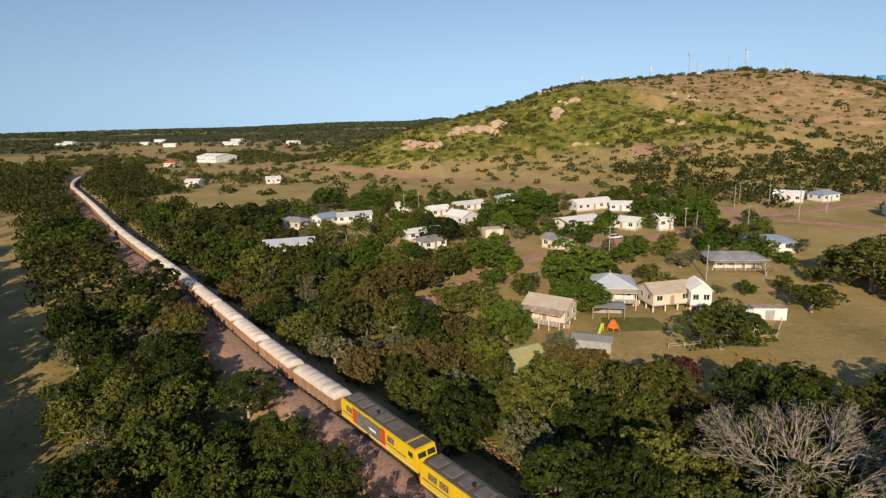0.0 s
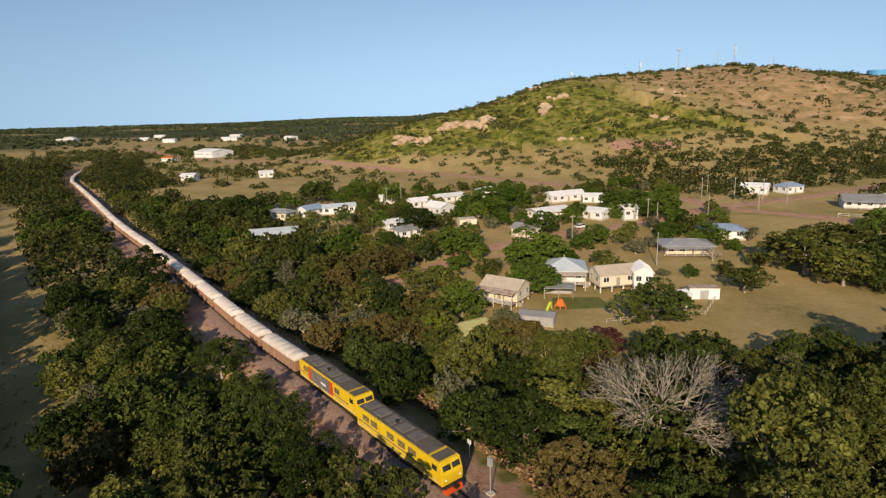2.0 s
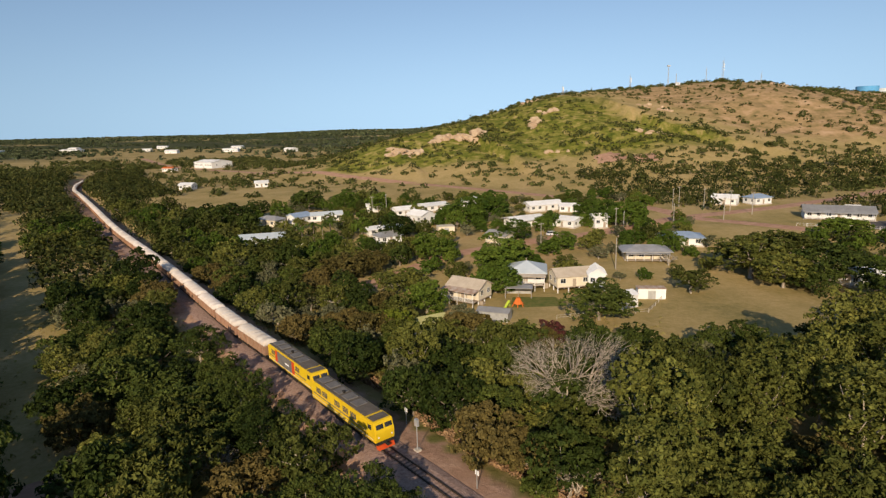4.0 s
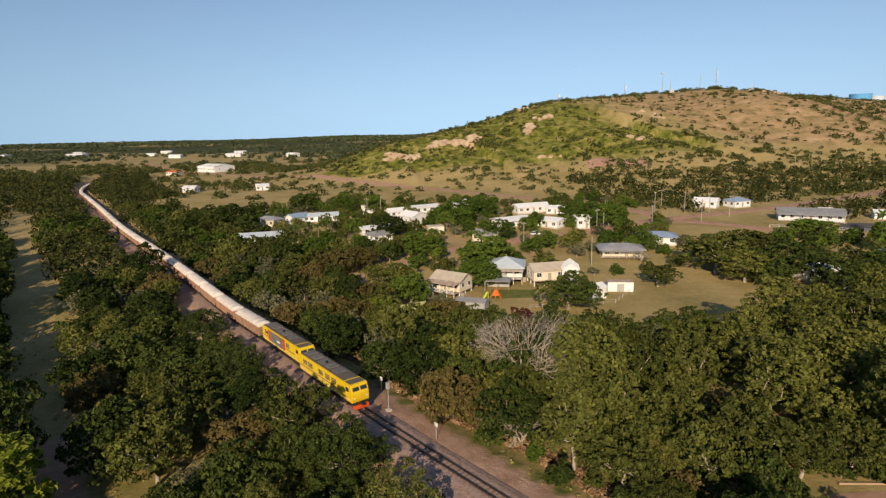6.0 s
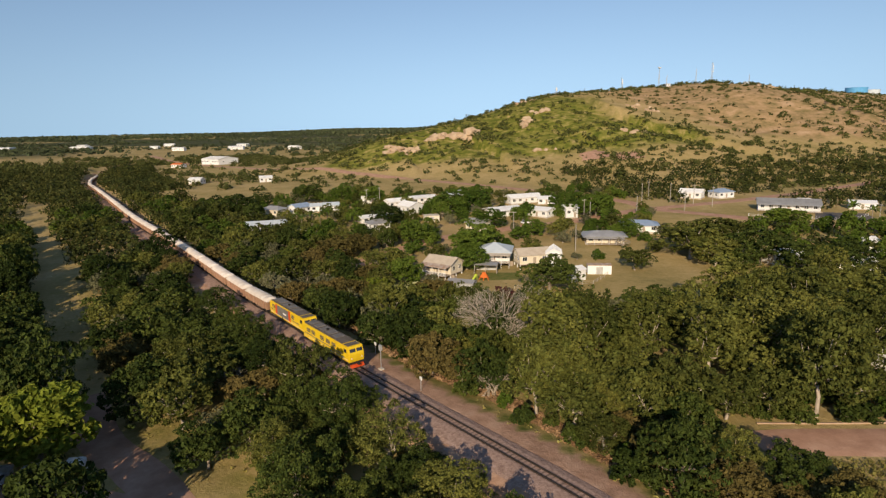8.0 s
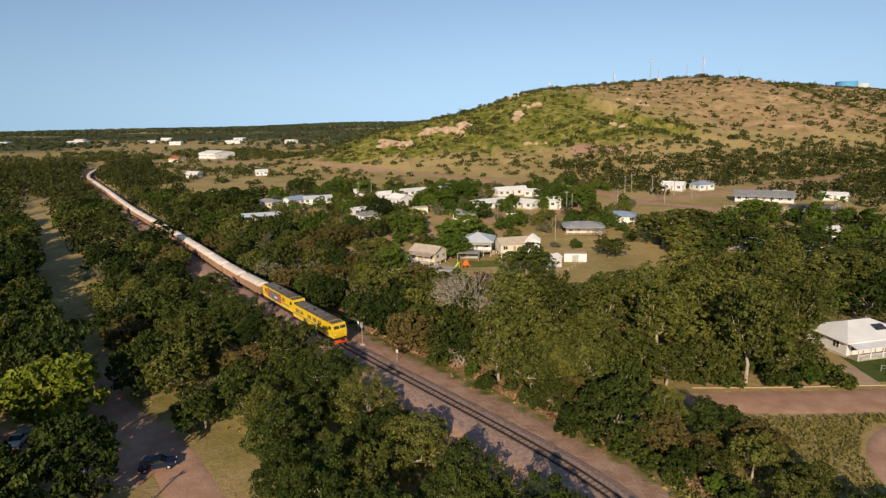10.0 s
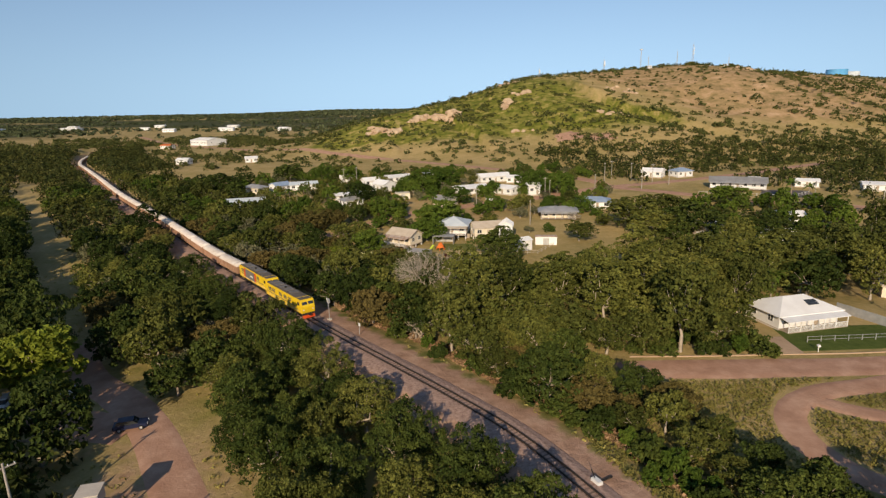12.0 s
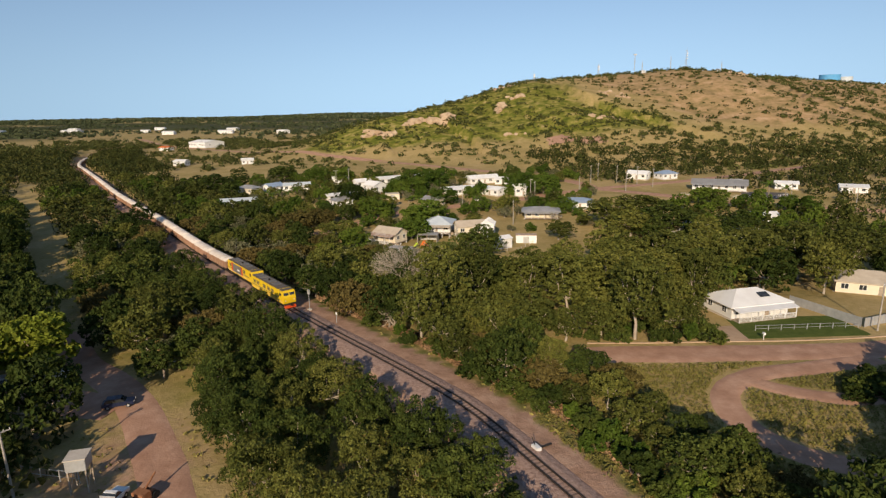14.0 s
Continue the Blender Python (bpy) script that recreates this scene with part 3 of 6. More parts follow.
def bare_tree(seed, R, H, label, depth=6, leaves=1100):
    """A leafless tree that forks again and again."""
    r = np.random.default_rng(seed)
    t = thing("bare_tree", pose(0, 0, 0), label, "tree")
    seg = []

    def grow(p, d, length, rad, depth):
        e = p + d * length
        seg.append((p, e, rad, rad * 0.7))
        if depth == 0:
            return
        for _ in range(3 if depth > 3 else r.integers(2, 4)):
            nd = (d + Vector(r.normal(0, 0.42, 3)) + Vector((0, 0, 0.12))).normalized()
            out = Vector((e.x, e.y, 0))
            if out.length > 0.1:
                nd = (nd + out.normalized() * 0.22).normalized()
            grow(e, nd, length * r.uniform(0.68, 0.86), rad * 0.62, depth - 1)
    for k in range(5):
        a = k * 1.256 + r.uniform(-0.3, 0.3)
        grow(Vector((0, 0, H * 0.1)), Vector((math.cos(a) * 0.6, math.sin(a) * 0.6, 1)).normalized(), H * 0.22, 0.17, depth)
    seg.append((Vector((0, 0, -0.4)), Vector((0, 0, H * 0.12)), 0.42, 0.36))
    tv, tf = tubes(seg, 4)
    mesh_part("trunk", mesh_from("trunk", tv, tf, M_BARK_PALE, True), t)
    if leaves:
        ends = np.array([s[1] for s in seg if s[2] < (0.03 if depth > 5 else 0.05)])
        pick = ends[r.choice(len(ends), leaves)] + r.normal(0, 0.3, (leaves, 3))
        v, f = leaf_quads(pick, np.tile((0, 0, 1.0), (len(pick), 1)), 0.2, r)
        mesh_part("crown", mesh_from("crown", v.tolist(), f.tolist(), M_LEAF_GREY), t, "sparse withered leaves")
    return t


def set_down(tree, x, y, scale=1.0, tall=1.0, turn=None, sink=0.05):
    m = Matrix.Translation((x, y, ground_z(x, y) - sink)) @ Matrix.Rotation(rng.uniform(0, 6.28) if turn is None else turn, 4, "Z") @ Matrix.Diagonal((scale, scale, scale * tall, 1))
    return copy_thing(tree, m)


def placed(tree, x, y, scale=1.0, tall=1.0, turn=0.0):
    tree.matrix_basis = Matrix.Translation((x, y, ground_z(x, y) - 0.05)) @ Matrix.Rotation(turn, 4, "Z") @ Matrix.Diagonal((scale, scale, scale * tall, 1))
    return tree


class Kind:
    """Some builds of one sort of tree; the first call of each sets the build itself down, later ones a copy."""

    def __init__(self, *builds):
        self.builds, self.used, self.next = builds, set(), 0

    def at(self, x, y, scale=1.0, tall=1.0):
        b = self.builds[self.next % len(self.builds)]
        self.next += 1
        if b.name in self.used:
            h = rng.uniform(0, 6.28)
            m = Matrix.Translation((x, y, ground_z(x, y) - 0.05)) @ Matrix.Rotation(h, 4, "Z") @ Matrix.Diagonal((scale, scale, scale * tall, 1))
            made = b.copy()
            scene.collection.objects.link(made)
            for o in b.children:
                k = o.copy()
                scene.collection.objects.link(k)
                k.parent = made
            made.matrix_basis = m
            return made
        self.used.add(b.name)
        return placed(b, x, y, scale, tall)


DARK = Kind(*[make_tree(10 + i, "tree", 4.7, 8.6, 1.2, 19, 4000, 0.36, M_LEAF_DARK, M_BARK, "dense dark green spreading tree in the railway scrub", group="railway trees") for i in range(4)])
OLIVE = Kind(*[make_tree(20 + i, "gum_tree", 4.5, 9.0, 1.6, 16, 3600, 0.34, M_LEAF_OLIVE, M_BARK_PALE, "olive green gum tree with pale limbs", group="gum trees") for i in range(4)])
ROUND = Kind(*[make_tree(30 + i, "mango_tree", 4.5, 7.6, 0.7, 24, 5800, 0.34, M_LEAF_GREEN, M_BARK, "dense rounded bright green shade tree in a yard", group="yard trees") for i in range(3)])
TALL = Kind(*[make_tree(40 + i, "gum_tree", 4.8, 15.5, 1.8, 26, 6200, 0.34, M_LEAF_OLIVE, M_BARK_PALE, "tall gum tree with drooping olive foliage", dome=0.4, group="tall gum trees") for i in range(3)])
GREY = Kind(*[make_tree(50 + i, "thin_tree", 3.2, 6.5, 1.2, 12, 1900, 0.32, M_LEAF_GREY, M_BARK_PALE, "thin grey-green tree with sparse leaves", group="thin trees") for i in range(3)])
RUSTY = Kind(*[make_tree(55 + i, "wattle_tree", 4.4, 6.8, 1.0, 16, 4200, 0.36, M_LEAF_RUST, M_BARK, "brownish green spreading tree", group="brown trees") for i in range(2)])
BRIGHT = Kind(*[make_tree(60 + i, "tree", 4.4, 9.5, 1.4, 17, 4200, 0.44, M_LEAF_BRIGHT, M_BARK, "yellow-green leafy tree catching the sun", group="bright trees") for i in range(2)])
BUSH = Kind(*[make_tree(70 + i, "shrub", 1.7, 2.8, 0.1, 9, 1300, 0.28, M_LEAF_DARK, M_BARK, "low dark green shrub beside the track", "shrub", trunk_r=0.08, group="shrubs") for i in range(3)])
BUSH_GREEN = Kind(*[make_tree(75 + i, "shrub", 1.7, 2.6, 0.1, 9, 1300, 0.28, M_LEAF_GREEN, M_BARK, "leafy mid-green shrub beside the track", "shrub", trunk_r=0.08, group="shrubs") for i in range(3)])
NEAR_DARK = Kind(*[make_tree(110 + i, "tree", 4.7, 8.4, 1.0, 22, 11500, 0.20, M_LEAF_DARK, M_BARK_PALE, "dense dark green tree with fine leaves and pale limbs", group="railway trees") for i in range(3)])
NEAR_OLIVE = Kind(*[make_tree(115 + i, "gum_tree", 4.5, 8.0, 1.0, 18, 9000, 0.19, M_LEAF_OLIVE, M_BARK_PALE, "olive tree with fine lacy leaves and pale limbs", group="railway trees") for i in range(3)])
FAR_DARK = Kind(*[make_tree(95 + i, "fig_tree", 4.6, 7.6, 0.5, 15, 1700, 0.56, M_LEAF_DARK, M_BARK, "dark green tree between houses and railway", group="town trees") for i in range(3)])
FAR_OLIVE = Kind(*[make_tree(100 + i, "gum_tree", 4.4, 7.8, 0.6, 14, 1600, 0.52, M_LEAF_OLIVE, M_BARK_PALE, "olive tree between houses and railway", group="town trees") for i in range(3)])
FAR_ROUND = Kind(*[make_tree(90 + i, "shade_tree", 4.5, 7.4, 0.5, 16, 1700, 0.62, M_LEAF_GREEN, M_BARK, "rounded green tree between the houses", group="town trees") for i in range(3)])

HOUSE_SPOTS = []
CLEARINGS = [(24, 83, 7), (-27, 149, 6.5), (-30, 146, 5), (-17, 171, 7), (-52, 190, 9), (-45, 193, 7), (-72, 80, 8), (-62, 76, 8), (-75.5, 148.5, 6.5), (-71, 153, 4.5), (30, 176, 13), (15, 160, 10), (2, 161, 7), (45, 172, 9), (62, 97, 10), (75, 99, 7), (50, 96, 8), (46, 99, 5), (56, 94, 9), (68, 104, 7), (-11, 175, 7), (-118, 292, 14), (-135, 312, 20),
             (-160, 335, 24), (-185, 352, 20), (-120, 335, 18), (24, 205, 9), (12, 212, 9), (38, 202, 6), (-19, 232, 8), (52, 64, 8), (28, 76, 6), (33, 74, 6),
             (104, 262, 16), (120, 256, 18), (135, 246, 16), (118, 238, 14), (150, 224, 12), (60, 280, 12), (50, 275, 10)]
STRIP = smooth_line([(-66, 92), (-88, 118), (-109, 149), (-135, 182), (-158, 208), (-176, 230), (-210, 272), (-240, 314)], 4.0)


def open_ground(x, y, rail_gap, road_gap=2.5, house_gap=4.0, clearings=True):
    """Which of the points are free of track, roads, houses and clearings."""
    ok = line_distance(RAIL, x, y)[0] > rail_gap
    for line, w in ROAD_LINES:
        ok &= line_distance(line, x, y)[0] > w / 2 + road_gap
    ok &= (line_distance(STRIP, x, y)[0] > 5.0) | (not clearings)
    for a, b, r in HOUSE_SPOTS:
        ok &= np.hypot(x - a, y - b) > r * 0.8 + house_gap
        ok &= np.hypot(x - a, y - b + 8) > r * 0.85 + 1.5
    for a, b, r in CLEARINGS if clearings else ():
        ok &= np.hypot(x - a, y - b) > r
    return ok


TAKEN = []


def spread(kinds, x, y, spacing, scale, tall):
    """Sets trees at those of the spots that keep their distance from one another."""
    for a, b in zip(x, y):
        s = rng.uniform(*scale)
        if all((a - p) ** 2 + (b - q) ** 2 > (spacing * (0.6 + 0.4 * s)) ** 2 for p, q in TAKEN[-900:]):
            TAKEN.append((a, b))
            kinds[rng.integers(len(kinds))].at(a, b, s, rng.uniform(*tall))


def belt(kinds, tries, y_range, gap_range, side, spacing, scale=(0.8, 1.2), rail_gap=7.5, tall=(0.85, 1.15), road_gap=2.5):
    """Trees strewn along one side of the railway."""
    s = rng.uniform(*np.interp(y_range, TRACK[:, 1], TRACK_S), tries)
    px, py, dx, dy = [np.interp(s, TRACK_S, v) for v in (TRACK[:, 0], TRACK[:, 1], TRACK_D[:, 0], TRACK_D[:, 1])]
    off = rng.uniform(*gap_range, tries) * side
    x, y = px + dy * off, py - dx * off
    ok = open_ground(x, y, rail_gap, road_gap)
    spread(kinds, x[ok], y[ok], spacing, scale, tall)


def grove(kinds, tries, x_range, y_range, spacing, scale=(0.8, 1.2), tall=(0.85, 1.15), rail_gap=8, road_gap=2.5, house_gap=2.5):
    """Trees strewn over a patch of ground."""
    x, y = rng.uniform(*x_range, tries), rng.uniform(*y_range, tries)
    ok = open_ground(x, y, rail_gap, road_gap, house_gap)
    spread(kinds, x[ok], y[ok], spacing, scale, tall)


def stand(kind, rows, R=4.5, H=7.6):
    """Single trees: place, crown radius and height."""
    for x, y, r, h in rows:
        TAKEN.append((x, y))
        kind.at(x, y, r / R, (h / H) / (r / R))

# ---- houses ----


def gable_roof(bm, w, d, z, rise, eave, thick=0.16):
    """A gable roof over w by d, its ridge along x."""
    h, e = d / 2 + eave, w / 2 + eave
    k = rise * (d / 2 + eave) / (d / 2)
    z0 = z + rise - k
    return prism(bm, [(-h, z0), (0, z + rise), (h, z0), (h, z0 + thick), (0, z + rise + thick), (-h, z0 + thick)], "x", -e, e)


def hip_roof(bm, w, d, z, rise, eave, ridge, thick=0.16):
    x, y = w / 2 + eave, d / 2 + eave
    z0 = z - 0.15
    lo = [bm.verts.new(p) for p in ((-x, -y, z0), (x, -y, z0), (x, y, z0), (-x, y, z0))]
    up = [bm.verts.new((p.co.x, p.co.y, z0 + thick)) for p in lo]
    if ridge > 0.05:
        t = [bm.verts.new((-ridge / 2, 0, z + rise)), bm.verts.new((ridge / 2, 0, z + rise))]
        bm.faces.new((up[0], up[1], t[1], t[0])), bm.faces.new((up[1], up[2], t[1])), bm.faces.new((up[2], up[3], t[0], t[1])), bm.faces.new((up[3], up[0], t[0]))
    else:
        t = bm.verts.new((0, 0, z + rise))
        for i in range(4):
            bm.faces.new((up[i], up[(i + 1) % 4], t))
    for i in range(4):
        bm.faces.new((lo[i], lo[(i + 1) % 4], up[(i + 1) % 4], up[i]))
    bm.faces.new(lo[::-1])
    bmesh.ops.recalc_face_normals(bm, faces=bm.faces)
    return bm


def add_ribs(bm_faces_w, d, z, rise, eave, parent, material):
    """Raised seams of a metal gable roof, joined."""
    bm = bmesh.new()
    h = d / 2 + eave
    slope = math.atan2(rise, d / 2)
    n = max(3, int(bm_faces_w / 0.8))
    for i in range(n + 1):
        x = -bm_faces_w / 2 - eave + 0.05 + (bm_faces_w + 2 * eave - 0.1) * i / n
        for s in (-1, 1):
            y0, z0 = s * h, z + rise - h * math.tan(slope) + 0.19
            rod(bm, (x, y0, z0), (x, 0, z + rise + 0.19), 0.035, sides=4)
    return part("roof_seams", bm, material, parent)


def window(parent, x, y, z, w, h, face):
    """A framed window on a wall that faces -y, +y, -x or +x."""
    f, p = bmesh.new(), bmesh.new()
    t = 0.07
    for a0, a1, b0, b1 in ((-w / 2 - t, w / 2 + t, h / 2, h / 2 + t), (-w / 2 - t, w / 2 + t, -h / 2 - t, -h / 2), (-w / 2 - t, -w / 2, -h / 2, h / 2), (w / 2, w / 2 + t, -h / 2, h / 2), (-0.03, 0.03, -h / 2, h / 2)):
        box(f, a0, a1, -0.06, 0.02, b0, b1)
    box(p, -w / 2, w / 2, -0.025, 0.01, -h / 2, h / 2)
    m = Matrix.Translation((x, y, z)) @ Matrix.Rotation({"-y": 0, "+x": math.pi / 2, "+y": math.pi, "-x": -math.pi / 2}[face], 4, "Z")
    fr = part("window", f, M_WHITE, parent)
    fr.matrix_local = m
    part("pane", p, M_GLASS, fr)


def house(x, y, turn, w, d, wall_h, roof, label, wall_mat=M_WHITE, roof_mat=M_ROOF_WHITE, rise=1.6, eave=0.5, stilts=0.0, ridge=0.0, verandah=None, keep=0.0, dz=0.0, steps=False):
    """A small house: walls, roof, windows, a door, and a verandah or stilts where it has them."""
    HOUSE_SPOTS.append((x, y, max(w, d) / 2 + keep))
    t = thing("house", pose(x, y, ground_z(x, y) + dz, 0, 0, turn), label, "house", "houses of the town")
    z0, z1 = stilts + 0.15, stilts + wall_h
    bm = boxes((-w / 2, w / 2, -d / 2, d / 2, z0, z1))
    if roof == "gable":
        prism(bm, [(-d / 2, z1), (d / 2, z1), (0, z1 + rise - 0.02)], "x", -w / 2, w / 2)
    part("wall", bm, wall_mat, t)
    rb = bmesh.new()
    if roof == "gable":
        gable_roof(rb, w, d, z1, rise, eave)
        part("roof", rb, roof_mat, t)
        add_ribs(w, d, z1, rise, eave, t, roof_mat)
    elif roof == "hip":
        part("roof", hip_roof(rb, w, d, z1, rise, eave, ridge), roof_mat, t)
    else:
        box(rb, -w / 2 - eave, w / 2 + eave, -d / 2 - eave, d / 2 + eave, z1, z1 + 0.2)
        part("roof", rb, roof_mat, t)
    part("skirting", boxes((-w / 2 - 0.04, w / 2 + 0.04, -d / 2 - 0.04, d / 2 + 0.04, z0 - 0.12, z0 + 0.1)), M_TIMBER, t)
    if stilts > 0.4:
        for i in range(max(2, round(w / 3)) + 1):
            for j in (-1, 0, 1):
                px = -w / 2 + 0.2 + (w - 0.4) * i / max(2, round(w / 3))
                part("stump", boxes((px - 0.12, px + 0.12, j * (d / 2 - 0.2) - 0.12, j * (d / 2 - 0.2) + 0.12, -1.0, z0)), M_WHITE, t)
    else:
        part("slab", boxes((-w / 2 - 0.3, w / 2 + 0.3, -d / 2 - 0.3, d / 2 + 0.3, -1.0, 0.16)), M_CONCRETE, t)
    n = max(2, round(w / 3.0))
    zc = z0 + wall_h * 0.55
    for i in range(n):
        px = -w / 2 + w * (i + 0.5) / n
        if i == n // 2:
            for s in (-1, 1):
                part("door", boxes((px - 0.45, px + 0.45, s * d / 2 - 0.04, s * d / 2 + 0.04, z0 + 0.02, z0 + 2.05)), M_TIMBER, t)
        else:
            window(t, px, -d / 2, zc, 1.3, 1.1, "-y"), window(t, px, d / 2, zc, 1.3, 1.1, "+y")
    for s, f in ((-1, "-x"), (1, "+x")):
        for q in (-0.25, 0.25):
            window(t, s * w / 2, q * d, zc, 1.1, 1.1, f)
    if verandah:
        depth, vmat = verandah
        y0, y1 = -d / 2 - depth, -d / 2
        part("verandah_roof", prism(bmesh.new(), [(y0 - 0.2, z1 - 0.55), (y1 - 0.02, z1 - 0.1), (y1 - 0.02, z1 + 0.02), (y0 - 0.2, z1 - 0.43)], "x", -w / 2 - 0.3, w / 2 + 0.3), vmat, t)
        part("verandah_floor", boxes((-w / 2, w / 2, y0, y1 - 0.05, z0 - 0.05, z0 + 0.1)), M_TIMBER, t)
        k = max(2, round(w / 2.4))
        for i in range(k + 1):
            px = -w / 2 + 0.08 + (w - 0.16) * i / k
            part("verandah_post", boxes((px - 0.06, px + 0.06, y0, y0 + 0.12, -0.6 if stilts > 0.4 else 0.0, z1 - 0.45)), M_WHITE, t)
        if stilts > 0.4 or steps:
            part("railing", boxes(*[(-w / 2 + 0.1 + j * 0.18, -w / 2 + 0.15 + j * 0.18, y0 + 0.03, y0 + 0.08, z0 + 0.1, z0 + 0.95) for j in range(int((w - 0.2) / 0.18))],
                                  (-w / 2, w / 2, y0 + 0.01, y0 + 0.1, z0 + 0.95, z0 + 1.03)), M_WHITE, t)
    if stilts > 0.4 or steps:
        st = bmesh.new()
        k = max(2, int(z0 / 0.18))
        outline = [(-d / 2 + 0.3, -0.4)] + [q for i in range(k) for q in ((-d / 2 + 0.3 + i * 0.27, z0 - 0.18 * i), (-d / 2 + 0.57 + i * 0.27, z0 - 0.18 * i))] + [(-d / 2 + 0.3 + k * 0.27, -0.4)]
        part("stairs", prism(st, outline, "x", w / 2 + 0.05, w / 2 + 1.0), M_TIMBER, t)
    return t


def shed(x, y, turn, w, d, h, label, wall=M_GALV, roof=M_ROOF_GREY, rise=0.7, name="shed", open_front=False):
    HOUSE_SPOTS.append((x, y, max(w, d) / 2))
    t = thing(name, pose(x, y, ground_z(x, y), 0, 0, turn), label, "shed")
    if open_front:
        part("wall", boxes((-w / 2, w / 2, d / 2 - 0.1, d / 2, -0.6, h), (-w / 2, -w / 2 + 0.1, -d / 2, d / 2 - 0.1, -0.6, h), (w / 2 - 0.1, w / 2, -d / 2, d / 2 - 0.1, -0.6, h)), wall, t)
        for px in (-w / 2 + 0.1, 0, w / 2 - 0.1):
            part("post", boxes((px - 0.07, px + 0.07, -d / 2, -d / 2 + 0.14, -0.6, h)), M_TIMBER, t)
    else:
        bm = boxes((-w / 2, w / 2, -d / 2, d / 2, -0.6, h))
        if rise > 0.05:
            prism(bm, [(-d / 2, h), (d / 2, h), (0, h + rise - 0.02)], "x", -w / 2, w / 2)
        part("wall", bm, wall, t)
        part("door", boxes((-0.9, 0.9, -d / 2 - 0.03, -d / 2 + 0.02, 0, min(2.1, h - 0.2))), M_GALV, t)
    rb = bmesh.new()
    if rise > 0.05:
        gable_roof(rb, w, d, h, rise, 0.25, 0.1)
    else:
        box(rb, -w / 2 - 0.1, w / 2 + 0.1, -d / 2 - 0.1, d / 2 + 0.1, h, h + 0.12)
    part("roof", rb, roof, t)
    return t


# old timber house with a pyramid roof, its wing, porch and lean-to
hh = house(-6.4, 191.6, -8, 9.5, 9.5, 2.9, "hip", "raised white timber house with pale blue pyramid roof", roof_mat=M_ROOF_PALEBLUE, rise=2.2, stilts=1.0, eave=0.7, verandah=(2.4, M_ROOF_TAN), keep=4)
part("finial", boxes((-0.12, 0.12, -0.12, 0.12, 6.0, 6.7)), M_TIMBER, hh)
house(4.0, 186.0, 12, 9.0, 6.0, 3.0, "gable", "raised white timber wing with tan gable roof", wall_mat=M_CREAM, roof_mat=M_ROOF_TAN, rise=1.4, stilts=1.2)
house(10.2, 184.0, 82, 6.0, 4.2, 3.4, "gable", "white boarded wing with pale hipped end", roof_mat=M_ROOF_WHITE, rise=1.4, stilts=1.6, eave=0.3)
shed(-9.6, 181.0, -8, 6.5, 4.0, 2.5, "open carport with grey metal roof", rise=0.25, open_front=True, name="carport")
house(-21.8, 179.8, -34, 9.0, 6.0, 3.0, "gable", "raised cream timber house with pale gable roof", wall_mat=M_CREAM, roof_mat=M_ROOF_TAN, rise=1.5, stilts=0.8, verandah=(2.6, M_ROOF_RUST))
house(-31.2, 156, 28, 7.4, 6.0, 2.3, "gable", "white timber house with yellow-green roof", roof_mat=M_ROOF_YELLOW, rise=1.1, stilts=0.5, verandah=(1.8, M_ROOF_YELLOW))
shed(-16.6, 165, -20, 7.0, 3.4, 2.1, "low grey metal garden shed", rise=0.5)
house(31.8, 214, -6, 12, 8, 2.6, "hip", "low house with broad grey hipped roof", wall_mat=M_CREAM, roof_mat=M_ROOF_GREY, rise=1.3, ridge=5, eave=1.3, verandah=(2.0, M_ROOF_GREY))
house(48, 229, -10, 13, 8, 2.8, "hip", "low white house with blue-grey roof", roof_mat=M_ROOF_BLUE, rise=1.4, ridge=6, eave=0.8)
shed(13.5, 171.5, 30, 5.5, 4.0, 3.0, "white corrugated metal shed on the grass", wall=M_WHITE, roof=M_ROOF_WHITE)
shed(22, 178.0, -5, 6.5, 2.6, 2.5, "white boxy storage container with rusty roof", wall=M_WHITE, roof=M_ROOF_RUST, rise=0.0, name="storage_container")
house(13, 295, 22, 16, 7, 2.9, "gable", "long white house with white gable roof", rise=1.3)
house(24, 290, -15, 8, 6, 2.6, "gable", "small white house with white roof", rise=1.0)
house(1, 262, 28, 13, 8, 2.8, "gable", "white house with bright white metal roof", rise=0.9, eave=1.2)
house(17, 259, -42, 10, 7, 2.8, "gable", "white house with white metal roof among trees", rise=1.0)
house(28, 255, 10, 5, 5, 4.2, "gable", "tall narrow white house by the road", rise=1.0, stilts=0)
house(-39, 268, -48, 9, 7, 3.4, "gable", "white gabled house with bright roof", rise=1.5, stilts=0.8)
shed(-29, 252, 12, 6, 5, 2.4, "cream flat-roofed garage beside a house", wall=M_CREAM, roof=M_CREAM, rise=0.0, name="garage")
house(-49, 238, 35, 8, 6, 2.7, "hip", "white house with grey hipped roof", roof_mat=M_ROOF_GREY, rise=1.2, ridge=3)
house(-52, 252, 25, 13, 7, 2.4, "gable", "white house with wide shining metal roof", rise=0.6, eave=0.8)
house(-99, 268, -28, 10, 6, 3.0, "hip", "cream house with pale grey hipped roof", wall_mat=M_CREAM, roof_mat=M_ROOF_GREY, rise=1.2, ridge=5, stilts=0.6)
house(-90, 276, 52, 8, 6, 3.0, "gable", "small house with blue-grey gable roof", roof_mat=M_ROOF_BLUE, rise=1.3)
house(-80, 281, 18, 13, 6, 2.7, "gable", "long white house with pale roof", roof_mat=M_ROOF_PALEBLUE, rise=1.0)
house(-93, 239, 16, 15, 8, 2.9, "gable", "long house with pale grey sagging metal roof", roof_mat=M_ROOF_PALEBLUE, rise=1.1)
